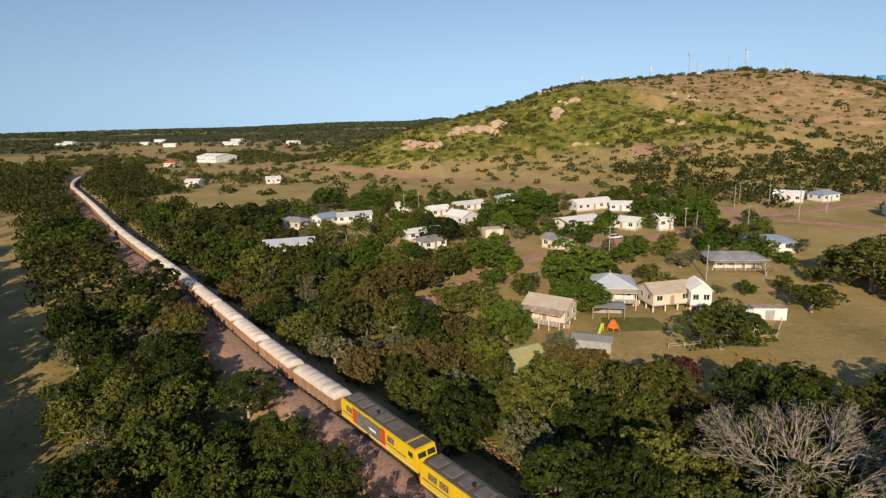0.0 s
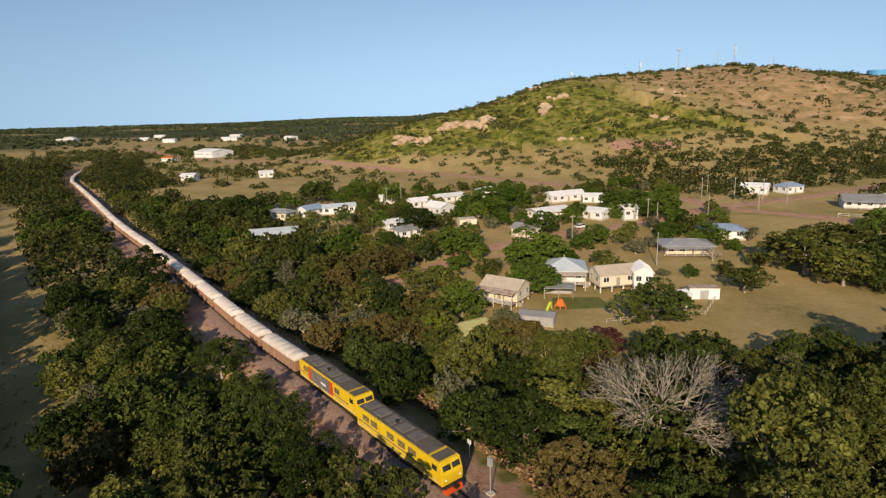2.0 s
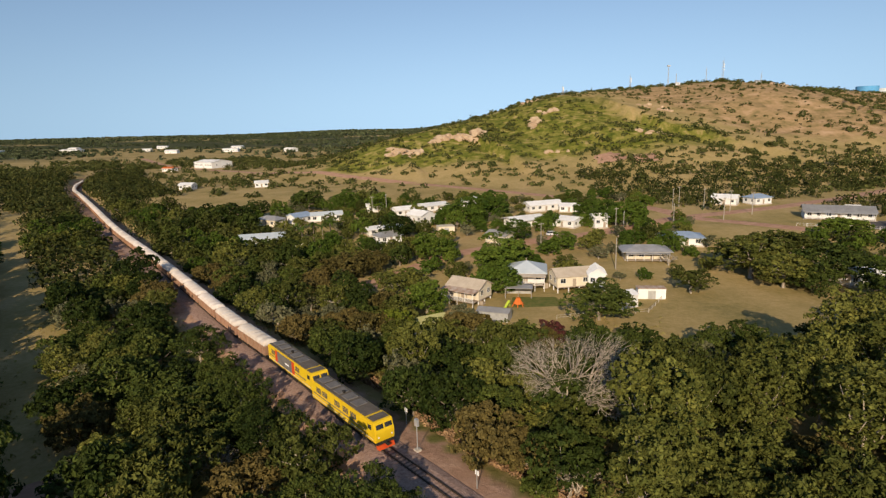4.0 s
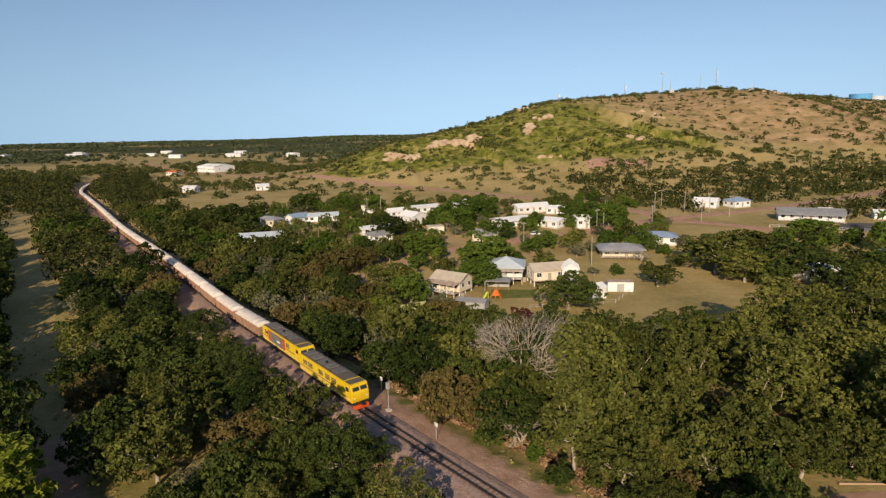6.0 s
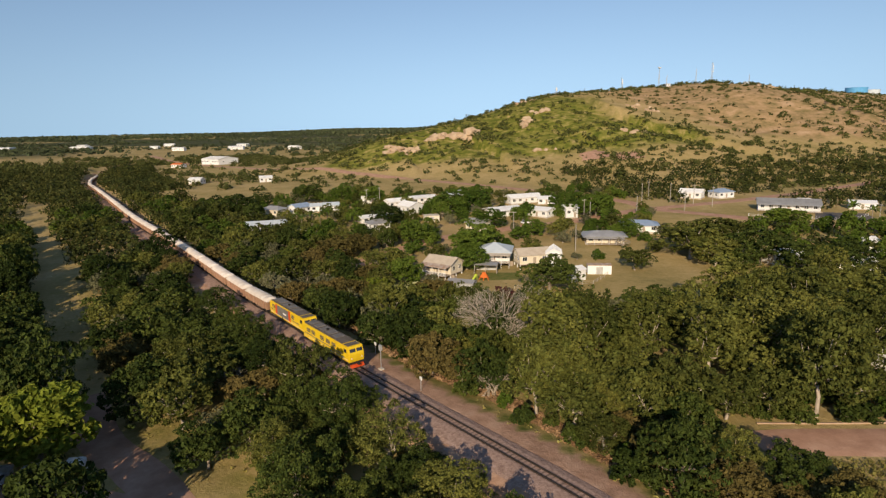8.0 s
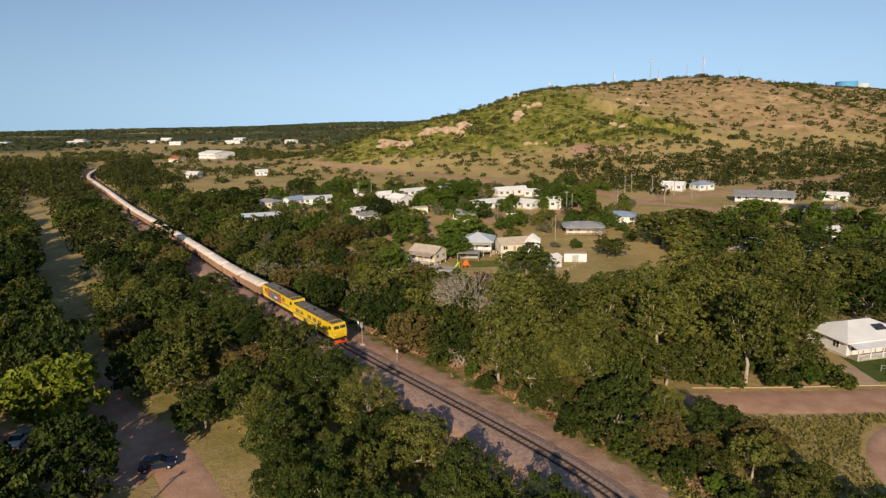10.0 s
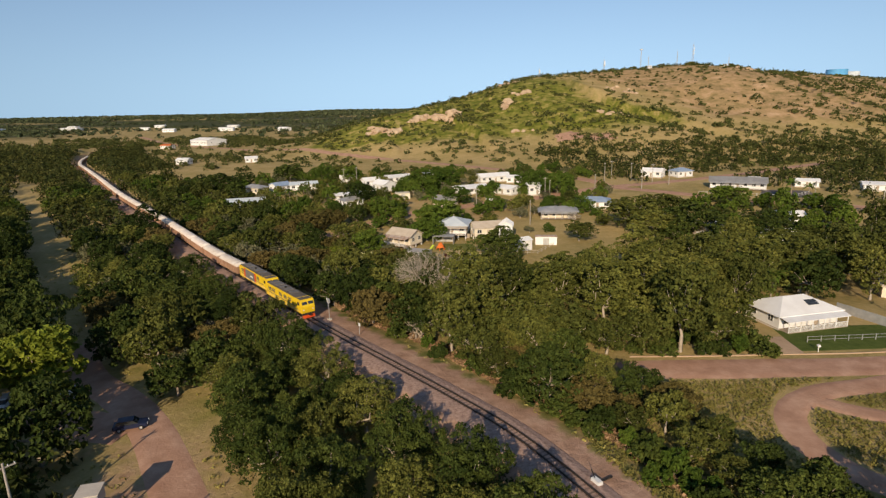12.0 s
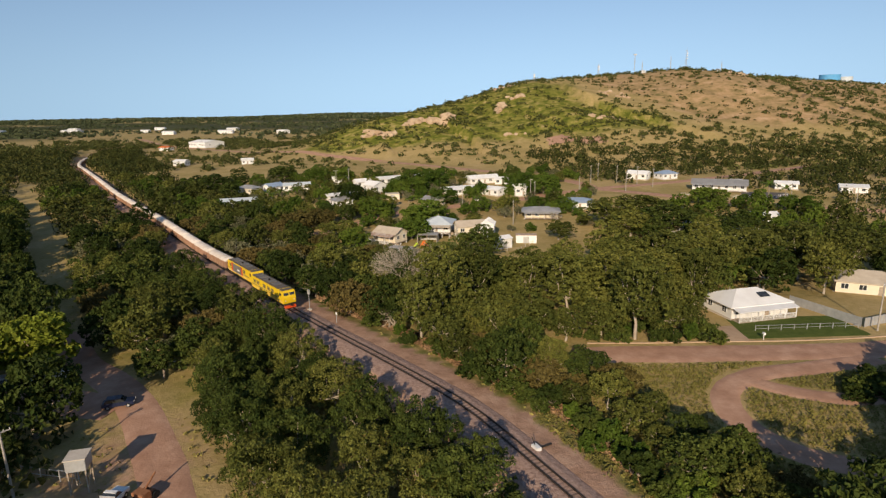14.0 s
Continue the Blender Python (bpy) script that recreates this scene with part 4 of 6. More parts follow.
shed(-76, 228, -20, 6, 5, 2.4, "open-sided carport with white roof", wall=M_WHITE, roof=M_ROOF_WHITE, rise=0.5, name="carport", open_front=True)
house(-10, 236, -40, 8, 6, 2.8, "gable", "cream house with grey gable roof", wall_mat=M_CREAM, roof_mat=M_ROOF_GREY, rise=1.2)
house(-36, 300, 30, 13, 7, 2.6, "gable", "low white house with broad pale roof", rise=0.9)
house(-18, 312, 10, 10, 8, 2.8, "hip", "house with grey-blue hipped roof", roof_mat=M_ROOF_PALEBLUE, rise=1.5, ridge=3)
house(-48, 288, 30, 8, 6, 2.8, "gable", "small white gabled house among trees", rise=1.2)
house(-62, 300, 10, 7, 5, 2.8, "gable", "small white house among trees", rise=1.2)
house(95, 300, -35, 10, 7, 3.0, "gable", "white house with white gable roof by the road", rise=1.3)
house(109, 300, 20, 9, 7, 3.0, "hip", "house with blue hipped roof", roof_mat=M_ROOF_BLUE, rise=1.5, ridge=3)
house(120, 262.5, -24, 22, 9, 3.2, "gable", "long white public building with grey gable roof", roof_mat=M_ROOF_GREY, rise=1.6, eave=0.8, verandah=(1.8, M_ROOF_GREY), steps=True)
shed(132, 272, -19, 5, 4, 2.6, "small white outbuilding by the long building", wall=M_WHITE, roof=M_ROOF_WHITE)
white_house = house(56.5, 107, 14, 12.5, 8, 2.7, "hip", "white house with bright white hipped roof and verandah", rise=2.0, ridge=4.5, eave=0.7, verandah=(2.2, M_ROOF_WHITE), steps=True, keep=2)
panel_ob = part("solar_panel", boxes((-1.1, 1.1, -0.7, 0.7, 0.0, 0.07)), M_GLASS, white_house, "dark solar panel on the roof")
panel_ob.matrix_local = Matrix.Translation((1.9, -2.2, 3.86)) @ Matrix.Rotation(math.atan2(1.99, 4.7), 4, "X")
house(90, 121, -25, 13, 9, 2.8, "hip", "cream house with grey-brown hipped roof", wall_mat=M_CREAM, roof_mat=M_ROOF_TAN, rise=1.8, ridge=4)
house(78, 188, 10, 11, 7, 2.8, "gable", "white house with lilac-white roof", rise=1.1)
house(92, 178, -15, 9, 7, 2.8, "gable", "white house half hidden by trees", rise=1.1)
house(108, 200, -5, 8, 6, 2.8, "gable", "small house with pale roof and cars beside it", rise=1.0)
house(150, 262, -25, 9, 6, 2.6, "gable", "low house with white roof at the scrub's edge", rise=0.9)
house(172, 250, -25, 10, 7, 2.6, "gable", "low white house beside a dirt road", rise=0.9)
house(-196, 404, -10, 9, 6, 3.2, "gable", "small white farm building with dark doorways", rise=1.2)
house(-150, 408, 20, 8, 6, 3.0, "gable", "pale cottage half hidden by trees", rise=1.2)
house(-262, 600, -35, 30, 22, 5.5, "gable", "large white metal warehouse by the highway", rise=2.2)
house(-285, 560, -20, 12, 7, 3.2, "gable", "orange and white roadside shop", roof_mat=M_ORANGE, rise=1.0)

# far town: low white buildings on the plain
far_rng = random.Random(5)
for fx, fy, fw in ((-865, 1290, 45), (-525, 1050, 22), (-1130, 1390, 60), (-1240, 1380, 70), (-480, 1240, 24), (-420, 1050, 26), (-300, 1000, 24), (-1000, 1500, 30), (-640, 1180, 20), (-150, 940, 18), (-720, 1400, 24), (-1500, 1500, 40)):
    house(fx, fy, far_rng.uniform(-40, 10), fw, fw * 0.45, 5.0, "gable", "distant low white building on the plain", rise=1.5)

# ---- train ----


def wheelset(parent, x):
    for s in (-1, 1):
        bm = bmesh.new()
        rod(bm, (x, s * 0.52, 0.42), (x, s * 0.65, 0.42), 0.42, sides=12)
        part("wheel", bm, M_BLACK, parent)


def bogie(parent, x):
    b = part("bogie", boxes((x - 1.2, x + 1.2, -0.98, -0.78, 0.35, 0.75), (x - 1.2, x + 1.2, 0.78, 0.98, 0.35, 0.75), (x - 0.25, x + 0.25, -0.9, 0.9, 0.45, 0.8)), M_BLACK, parent)
    wheelset(b, x - 0.85), wheelset(b, x + 0.85)


def wagon():
    """A rib-sided hopper wagon under a pale lumpy cover."""
    t = thing("freight_wagon", pose(0, 0, 0), "rusty rib-sided freight wagon with dusty white arched cover", "train wagon", "wagons of the train")
    L = 6.1
    bm = boxes((-L, L, -1.25, 1.25, 1.0, 2.75), bevel=0.05)
    part("body", bm, M_WAGON, t)
    for i in range(9):
        x = -L + 0.35 + i * (2 * L - 0.7) / 8
        part("rib", boxes((x - 0.07, x + 0.07, -1.34, 1.34, 1.0, 2.8)), M_WAGON, t)
    part("underframe", boxes((-L - 0.3, L + 0.3, -0.9, 0.9, 0.8, 1.0), (-L - 0.65, L + 0.65, -0.15, 0.15, 0.8, 0.98)), M_BLACK, t)
    n, a = 65, 9
    verts, faces = [], []
    for i in range(n):
        x = -L - 0.05 + (2 * L + 0.1) * i / (n - 1)
        lump = abs(math.sin(math.pi * 6 * i / (n - 1))) ** 0.6
        end = min(1.0, min(i, n - 1 - i) / 3)
        for k in range(a):
            q = math.pi * k / (a - 1)
            verts.append((x, -math.cos(q) * 1.33, 2.72 + (math.sin(q) ** 0.8) * (0.62 + 0.22 * lump) * (0.45 + 0.55 * end)))
    faces = [(i * a + k, i * a + k + 1, (i + 1) * a + k + 1, (i + 1) * a + k) for i in range(n - 1) for k in range(a - 1)]
    faces += [tuple(range(a)), tuple(range((n - 1) * a, n * a))[::-1]]
    mesh_part("cover", mesh_from("cover", verts, faces, M_COVER, False), t, "dusty white arched cover")
    bogie(t, -4.2), bogie(t, 4.2)
    return t


def locomotive(lead):
    """A boxy diesel locomotive; it faces +x."""
    t = thing("locomotive", pose(0, 0, 0), "yellow diesel locomotive with dark roof heading the train" if lead else "yellow locomotive with grey and orange side panels", "locomotive", "locomotives of the train")
    L = 8.4
    # body: long hood and cab, with a raked nose
    prof = [(-L, 1.05), (L - 0.1, 1.05), (L, 1.5), (L, 2.35), (L - 0.45, 3.55), (L - 0.6, 3.62), (-L + 0.3, 3.62), (-L, 3.4)]
    bm = prism(bmesh.new(), prof, "y", -1.38, 1.38)
    bmesh.ops.bevel(bm, geom=list(bm.edges), offset=0.07, segments=2, affect="EDGES")
    part("body", bm, M_YELLOW, t)
    part("roof", boxes((-L + 0.4, L - 2.6, -1.2, 1.2, 3.6, 3.74), (L - 2.2, L - 0.8, -1.15, 1.15, 3.6, 3.7), bevel=0.04), M_ROOFDARK, t)
    for i in range(5):
        x = -L + 1.6 + i * 2.3
        part("roof_hatch", boxes((x - 0.8, x + 0.8, -0.8, 0.8, 3.74, 3.84 + 0.05 * (i % 2))), M_LOCO_GREY, t)
    bm = bmesh.new()
    rod(bm, (-1.5, 0, 3.7), (-1.5, 0, 4.05), 0.22, sides=10)
    part("exhaust", bm, M_BLACK, t)
    tilt = math.atan2(0.45, 1.2)
    for s in (-1, 1):
        w = part("windscreen", boxes((-0.02, 0.03, -0.5, 0.5, -0.28, 0.28)), M_GLASS, t)
        w.matrix_local = Matrix.Translation((L - 0.22, s * 0.62, 2.98)) @ Matrix.Rotation(-tilt, 4, "Y")
        part("headlight", rod(bmesh.new(), (L - 0.02, s * 0.95, 1.75), (L + 0.05, s * 0.95, 1.75), 0.12), M_WHITE, t)
        part("cab_window", boxes((L - 1.7, L - 0.9, s * 1.39 - 0.02, s * 1.39 + 0.02, 2.55, 3.15)), M_GLASS, t)
        part("side_stripe", boxes((-L + 0.5, L - 2.2, s * 1.39 - 0.015, s * 1.39 + 0.015, 1.95, 2.1)), M_LOCO_GREY, t)
        for x in (-6.2, -4.4, -1.0, 1.2, 3.2):
            part("grille", boxes(*[(x - 0.7, x + 0.7, s * 1.395 - 0.02, s * 1.395 + 0.02, 2.4 + k * 0.16, 2.5 + k * 0.16) for k in range(5)]), M_ROOFDARK, t)
        part("handrail", boxes((-L + 0.3, L - 0.3, s * 1.46, s * 1.5, 1.5, 1.54)), M_WHITE, t)
        if not lead:
            part("grey_panel", boxes((-4.4, 1.2, s * 1.4, s * 1.43, 1.5, 3.45)), M_LOCO_GREY, t, "dark grey side panel")
            for x in (-5.3, 1.2):
                part("orange_panel", boxes((x, x + 0.9, s * 1.4, s * 1.435, 1.4, 3.5)), M_RED, t, "red-orange side panel")
            part("marking", boxes((-1.4, 0.1, s * 1.43, s * 1.45, 2.2, 2.5)), M_WHITE, t)
    part("underframe", boxes((-L, L, -1.2, 1.2, 0.75, 1.05), (-2.2, 2.2, -1.15, 1.15, 0.25, 0.8)), M_BLACK, t)
    part("pilot", prism(bmesh.new(), [(L - 0.3, 0.2), (L + 0.3, 0.2), (L + 0.12, 0.7), (L - 0.3, 0.7)], "y", -1.15, 1.15), M_RED, t)
    part("coupler", boxes((L + 0.1, L + 0.7, -0.14, 0.14, 0.72, 0.98), (-L - 0.6, -L, -0.14, 0.14, 0.72, 0.98)), M_BLACK, t)
    bogie(t, -5.6), bogie(t, 5.6)
    return t


def on_track(ob, s):
    p, a = track_at(s)
    ob.matrix_basis = pose(p[0], p[1], RAIL_Z, 0, 0, math.degrees(a) + 180)
    return ob


HEAD = float(np.interp(106.5, TRACK[:, 1], TRACK_S))
on_track(locomotive(True), HEAD + 9.0)
on_track(locomotive(False), HEAD + 27.2)
first = on_track(wagon(), HEAD + 43.2)
s_at = HEAD + 43.2 + 13.6
while s_at < TRACK_S[-1] - 60:
    p, a = track_at(s_at)
    copy_thing(first, pose(p[0], p[1], RAIL_Z, 0, 0, math.degrees(a) + 180))
    s_at += 13.6

# ---- single trees that stand out ----
stand(ROUND, [(-21, 266, 8, 11), (-12, 270, 7, 12), (-5, 237, 5.5, 7.5), (-12, 201, 8.2, 10.5), (-15, 184, 5.5, 8.0), (-32, 170, 5.0, 7.8), (-32, 216, 6.5, 8.5), (101, 229, 6.5, 8.5),
              (28, 269, 5.5, 9), (31, 257, 6, 10), (39, 256, 6.5, 11), (-60, 298, 6, 9), (-77, 313, 6, 8.5), (33, 230, 3.8, 5.5), (42, 221, 4.4, 6.5)])
stand(DARK, [(6, 163, 7.2, 9.5), (-46, 242, 6.5, 9), (70, 185, 8.5, 11), (-116, 268, 9, 11), (-112, 288, 5.5, 9), (-94, 308, 8, 10), (62, 180, 5, 7),
             (-105, 125, 7, 10), (-171, 210, 7, 9), (75, 171, 7, 9.5), (88, 178, 7, 9)], 4.7, 8.6)
stand(OLIVE, [(53, 192, 10.5, 13), (65, 201, 9, 12.5), (57, 184, 7, 10), (-41, 184, 5.6, 8.0), (6, 203, 3.4, 4.8), (33, 181, 5, 7), (-36, 156, 4.2, 6.5)], 4.5, 9.0)
stand(RUSTY, [(-23, 147, 5.5, 7.5), (-56, 199, 6.8, 8), (-50, 203, 5.5, 7), (-26, 152, 4, 6)], 4.4, 6.8)
stand(BRIGHT, [(-73, 88, 6.8, 13.0), (-37, 153, 3.8, 6.5)], 4.4, 9.5)
stand(TALL, [(21, 103, 5.5, 14), (30, 106, 6, 16), (39, 110, 5.5, 15), (46, 121, 6, 15), (57, 122, 6, 15), (68, 124, 6.5, 16), (80, 130, 6.5, 15), (96, 134, 7, 15), (73, 138, 7, 14), (14, 112, 5, 13), (35, 120, 5.5, 15)], 4.8, 15.5)
stand(OLIVE, [(41.5, 97, 3.4, 6.5), (38, 95.5, 3.2, 6)], 4.5, 9.0)
stand(GREY, [(-24, 158, 3, 6.5), (18, 213, 3.2, 5), (12, 231, 3, 5)], 3.2, 6.5)
dead = bare_tree(5, 6, 11.5, "large leafless pale-limbed tree with sparse grey twigs")
placed(dead, -9.5, 114, 1.35)
small_bare = bare_tree(9, 4, 6.0, "small bare grey tree among green ones", 4, 260)
placed(small_bare, -16, 150)
for bx, by, bs in ((-30, 140, 0.9), (-70, 214, 0.9), (-118, 232, 0.9), (-12, 99, 0.9), (36, 205, 0.8), (-46, 92, 1.0), (-55, 108, 1.0), (8, 100, 1.0)):
    set_down(small_bare, bx, by, bs)
flame = make_tree(97, "flowering_tree", 3.4, 5.5, 0.8, 11, 2000, 0.36, M_FLOWER, M_BARK, "small tree with dark magenta blossom")
placed(flame, -7, 149)
cypress = make_tree(98, "conifer", 1.6, 8.5, 0.3, 22, 1800, 0.34, M_LEAF_DARK, M_BARK, "dark narrow conical tree by the road", dome=1.6)
placed(cypress, 40, 236)

# ---- belts of trees ----
stand(DARK, [(36, 39, 6, 11), (44, 41, 5.5, 10), (54, 47, 7, 13), (63, 54, 7, 14), (66, 118, 5.5, 11), (57, 55, 5.5, 9.5), (61, 63, 4.5, 8), (54, 46, 6, 10), (65, 72, 4, 6), (49, 44, 5, 8), (30, 54, 3.6, 6), (66, 60, 6, 9)], 4.7, 8.6)
stand(BUSH, [(56, 73, 2.6, 3.0), (58.5, 74.5, 2.8, 3.4), (54, 71, 2.0, 2.2), (59, 71.5, 2.4, 2.6)], 1.7, 2.8)
stand(NEAR_DARK, [(-40, 97, 4.4, 8), (-33, 87.5, 4.2, 7.5), (-22.5, 78, 4.5, 8.5), (-12, 66, 4.5, 10), (-4.5, 58.5, 4.6, 10), (1.5, 50, 4.6, 9.5), (-56, 120, 4.4, 8.5), (-63, 128, 4.4, 8), (-49.5, 111, 4.6, 9), (-71, 139, 4.2, 7.5)], 4.7, 8.4)
belt([NEAR_DARK, NEAR_OLIVE, NEAR_DARK, NEAR_OLIVE], 1200, (36, 100), (8.4, 34), -1, 5.8, (0.8, 1.15), rail_gap=8.2, tall=(0.95, 1.25), road_gap=5.0)
belt([DARK, DARK, OLIVE, DARK, OLIVE, RUSTY, GREY], 2600, (100, 190), (7.5, 35), -1, 6.0, (0.8, 1.25), rail_gap=7.0)
belt([DARK, OLIVE, DARK, OLIVE, RUSTY, GREY], 2600, (92, 190), (7.6, 32), 1, 5.4, (0.75, 1.15), rail_gap=7.3)
grove([OLIVE, DARK, OLIVE, OLIVE, RUSTY, GREY, TALL], 2400, (-18, 47), (88, 131), 5.9, (0.8, 1.2), rail_gap=9.5, road_gap=2.2)
grove([NEAR_OLIVE, DARK, RUSTY], 300, (-6, 23), (72, 94), 5.0, (0.65, 0.95), rail_gap=9.5, road_gap=2.2)
grove([DARK, OLIVE, TALL], 900, (50, 112), (114, 150), 7.2, (0.85, 1.2))
grove([DARK, OLIVE, RUSTY], 300, (-40, -8), (126, 146), 5.6, (0.65, 0.95), rail_gap=9.5)
grove([BUSH, BUSH_GREEN, BUSH], 260, (19, 48), (89.5, 97), 2.6, (0.7, 1.5), road_gap=0.8)
grove([DARK, OLIVE, DARK], 300, (-6, 48), (129, 142), 5.8, (0.6, 0.9))
belt([BUSH_GREEN, BUSH, BUSH], 500, (40, 100), (7.6, 12), 1, 3.0, (0.7, 1.5), rail_gap=6.8)
belt([DARK, OLIVE, GREY, RUSTY], 400, (38, 80), (11, 20), 1, 4.4, (0.45, 0.75), rail_gap=9.5)
belt([DARK, OLIVE, DARK], 1400, (98, 235), (42.0, 60), -1, 6.2, (0.9, 1.3), tall=(1.1, 1.45))
stand(NEAR_DARK, [(-57, 60.5, 3.0, 6.2), (-66, 61, 4.2, 6.5), (-73, 57, 5, 8), (-64, 51, 5, 9), (-56, 48, 4.5, 9), (-48, 40, 5, 10), (-58, 38, 6, 11)], 4.7, 8.4)
grove([FAR_DARK, FAR_OLIVE, FAR_OLIVE, FAR_ROUND], 700, (-112, -34), (183, 230), 6.0, (0.6, 1.0), house_gap=1.5, road_gap=1.5)
grove([FAR_ROUND, GREY, FAR_ROUND, FAR_OLIVE, FAR_OLIVE], 1100, (-112, 62), (192, 330), 7.0, (0.4, 0.9), house_gap=1.0, road_gap=1.5)
grove([FAR_DARK, FAR_OLIVE, FAR_ROUND], 300, (-200, -100), (225, 330), 6.5, (0.7, 1.1), house_gap=1.0)
grove([FAR_ROUND], 60, (84, 130), (170, 225), 9, (0.7, 1.1), house_gap=3)

# ---- scrub, far woods and grass that nobody could count ----


def tuft_mesh(name, x, y, size, per, leaf, material, label, category, flat=0.8):
    n = len(x)
    base = np.column_stack([x, y, land(x, y)])
    d = rng.normal(0, 1, (n, per, 3))
    d[..., 2] = np.abs(d[..., 2])
    d /= np.linalg.norm(d, axis=2)[..., None]
    s = np.asarray(size)[:, None, None]
    lump = 1 + 0.35 * np.sin(d[..., :1] * 5 + base[:, None, :1]) * np.cos(d[..., 1:2] * 4)
    c = base[:, None, :] + d * s * lump * np.array((1, 1, flat)) * rng.uniform(0.75, 1.05, (n, per, 1))
    v, f = leaf_quads(c.reshape(-1, 3), d.reshape(-1, 3), 1.0, rng, 1.3)
    k = np.repeat((np.asarray(size) * leaf), per)
    cc = np.repeat(c.reshape(-1, 3), 4, axis=0)
    v = cc + (v - cc) * np.repeat(k, 4)[:, None]
    return tagged(new(name, mesh_from(name, v.tolist(), f.tolist(), material)), label, category, kind="stuff")


def spaced_out(x, y, gap):
    """Those of the spots that keep a distance from one another."""
    kept, cells = [], {}
    for k, (a, c) in enumerate(zip(x, y)):
        key = (int(a // gap), int(c // gap))
        if all((a - x[m]) ** 2 + (c - y[m]) ** 2 > gap * gap for u in (-1, 0, 1) for v in (-1, 0, 1) for m in cells.get((key[0] + u, key[1] + v), ())):
            cells.setdefault(key, []).append(k)
            kept.append(k)
    return x[kept], y[kept]


def thicket(tries, y_range, gap_range, side, gap, size, label):
    """Woodland along the railway, too far off to tell its trees apart."""
    s = rng.uniform(*np.interp(y_range, TRACK[:, 1], TRACK_S), tries)
    px, py, dx, dy = [np.interp(s, TRACK_S, v) for v in (TRACK[:, 0], TRACK[:, 1], TRACK_D[:, 0], TRACK_D[:, 1])]
    off = rng.uniform(*gap_range, tries) * side
    x, y = px + dy * off, py - dx * off
    ok = open_ground(x, y, 7.0)
    x, y = spaced_out(x[ok], y[ok], gap)
    tuft_mesh("thicket", x, y, rng.uniform(*size, len(x)), 105, 0.27, M_THICKET, label, "woodland", flat=1.45)


def strewn(n, x_range, y_range, chance, gap=3.0, clearings=True):
    x, y = rng.uniform(*x_range, n), rng.uniform(*y_range, n)
    ok = open_ground(x, y, 7.5 if clearings else 5.5, gap, 3.0 if clearings else 0.5, clearings) & (rng.uniform(0, 1, n) < chance(x, y))
    return x[ok], y[ok]


def on_hill(x, y):
    zr, yr, yf = np.interp(x, RIDGE_X, RIDGE_Z), np.interp(x, RIDGE_X, RIDGE_Y), np.interp(x, RIDGE_X, FOOT_Y)
    return zr, (y - yf) / (yr - yf)


thicket(3000, (180, 530), (9, 34), -1, 5.4, (2.4, 4.4), "dense dark trees along the railway")
thicket(3600, (185, 540), (6.8, 44), 1, 4.8, (2.0, 4.0), "olive and dark trees between railway and fields")
thicket(2400, (90, 520), (43, 130), -1, 5.6, (3.0, 5.2), "trees beyond the open grass strip")
hx, hy = strewn(2600, (82, 330), (160, 290), lambda x, y: np.clip(0.35 + 0.8 * wobble(x, y, 30, 2), 0, 1))
hx, hy = spaced_out(hx, hy, 7.0)
tuft_mesh("thicket", hx, hy, rng.uniform(2.2, 4.6, len(hx)), 105, 0.27, M_THICKET, "yard and roadside trees of the town's edge", "woodland", flat=1.3)
hx, hy = strewn(2600, (50, 340), (292, 400), lambda x, y: np.clip(0.38 + 0.7 * wobble(x, y, 30, 2), 0, 1))
hx, hy = spaced_out(hx, hy, 6.0)
tuft_mesh("thicket", hx, hy, rng.uniform(2.2, 4.4, len(hx)), 100, 0.28, M_THICKET, "dark scrub behind the town", "woodland", flat=1.25)
hx, hy = strewn(26000, (-140, 760), (380, 1000), lambda x, y: (on_hill(x, y)[1] > 0.1) * (on_hill(x, y)[1] < 1.25) * (on_hill(x, y)[0] > 3) * np.clip(0.24 + 0.25 * np.clip((245 - 150 * on_hill(x, y)[1] - x) / 60, 0, 1) + 0.5 * wobble(x, y, 38, 3) + 0.3 * wobble(x, y, 90, 6) + 0.55 * np.clip((x - 290) / 60, 0, 1) * np.clip((430 - x) / 60, 0, 1), 0.05, 1))
tuft_mesh("hill_scrub", hx, hy, rng.uniform(0.5, 1.8, len(hx)) * rng.choice((1, 1, 1.9), len(hx)), 18, 0.6, M_SCRUB, "low dark scrub dotted over a dry hillside", "scrub")
hx, hy = strewn(2200, (-110, 420), (480, 800), lambda x, y: (np.abs(on_hill(x, y)[1] - 1.0) < 0.06) * (on_hill(x, y)[0] > 3) * 1.0)
tuft_mesh("ridge_scrub", hx, hy, rng.uniform(1.5, 3.6, len(hx)), 30, 0.5, M_SCRUB, "small trees along the crest of a hill", "scrub", flat=1.0)
hx, hy = strewn(5200, (-200, 460), (330, 520), lambda x, y: np.clip(0.10 + 0.35 * wobble(x, y, 45, 3) + 0.6 * np.clip((x - 90) / 100, 0, 1) * np.clip((480 - y) / 60, 0, 1), 0.02, 1))
tuft_mesh("plain_scrub", hx, hy, rng.uniform(0.9, 3.0, len(hx)), 34, 0.5, M_SCRUB, "scattered shrubs and small trees on dry grass", "scrub", flat=0.95)
hx, hy = strewn(5200, (-560, -60), (330, 780), lambda x, y: np.clip(0.42 + 0.8 * wobble(x, y, 60, 5) - 0.7 * np.clip((x + 190) / 80, 0, 1), 0.03, 1))
tuft_mesh("woodland", hx, hy, rng.uniform(2.0, 4.2, len(hx)), 44, 0.42, M_SCRUB, "open woodland of dark trees on the plain", "woodland", flat=1.0)
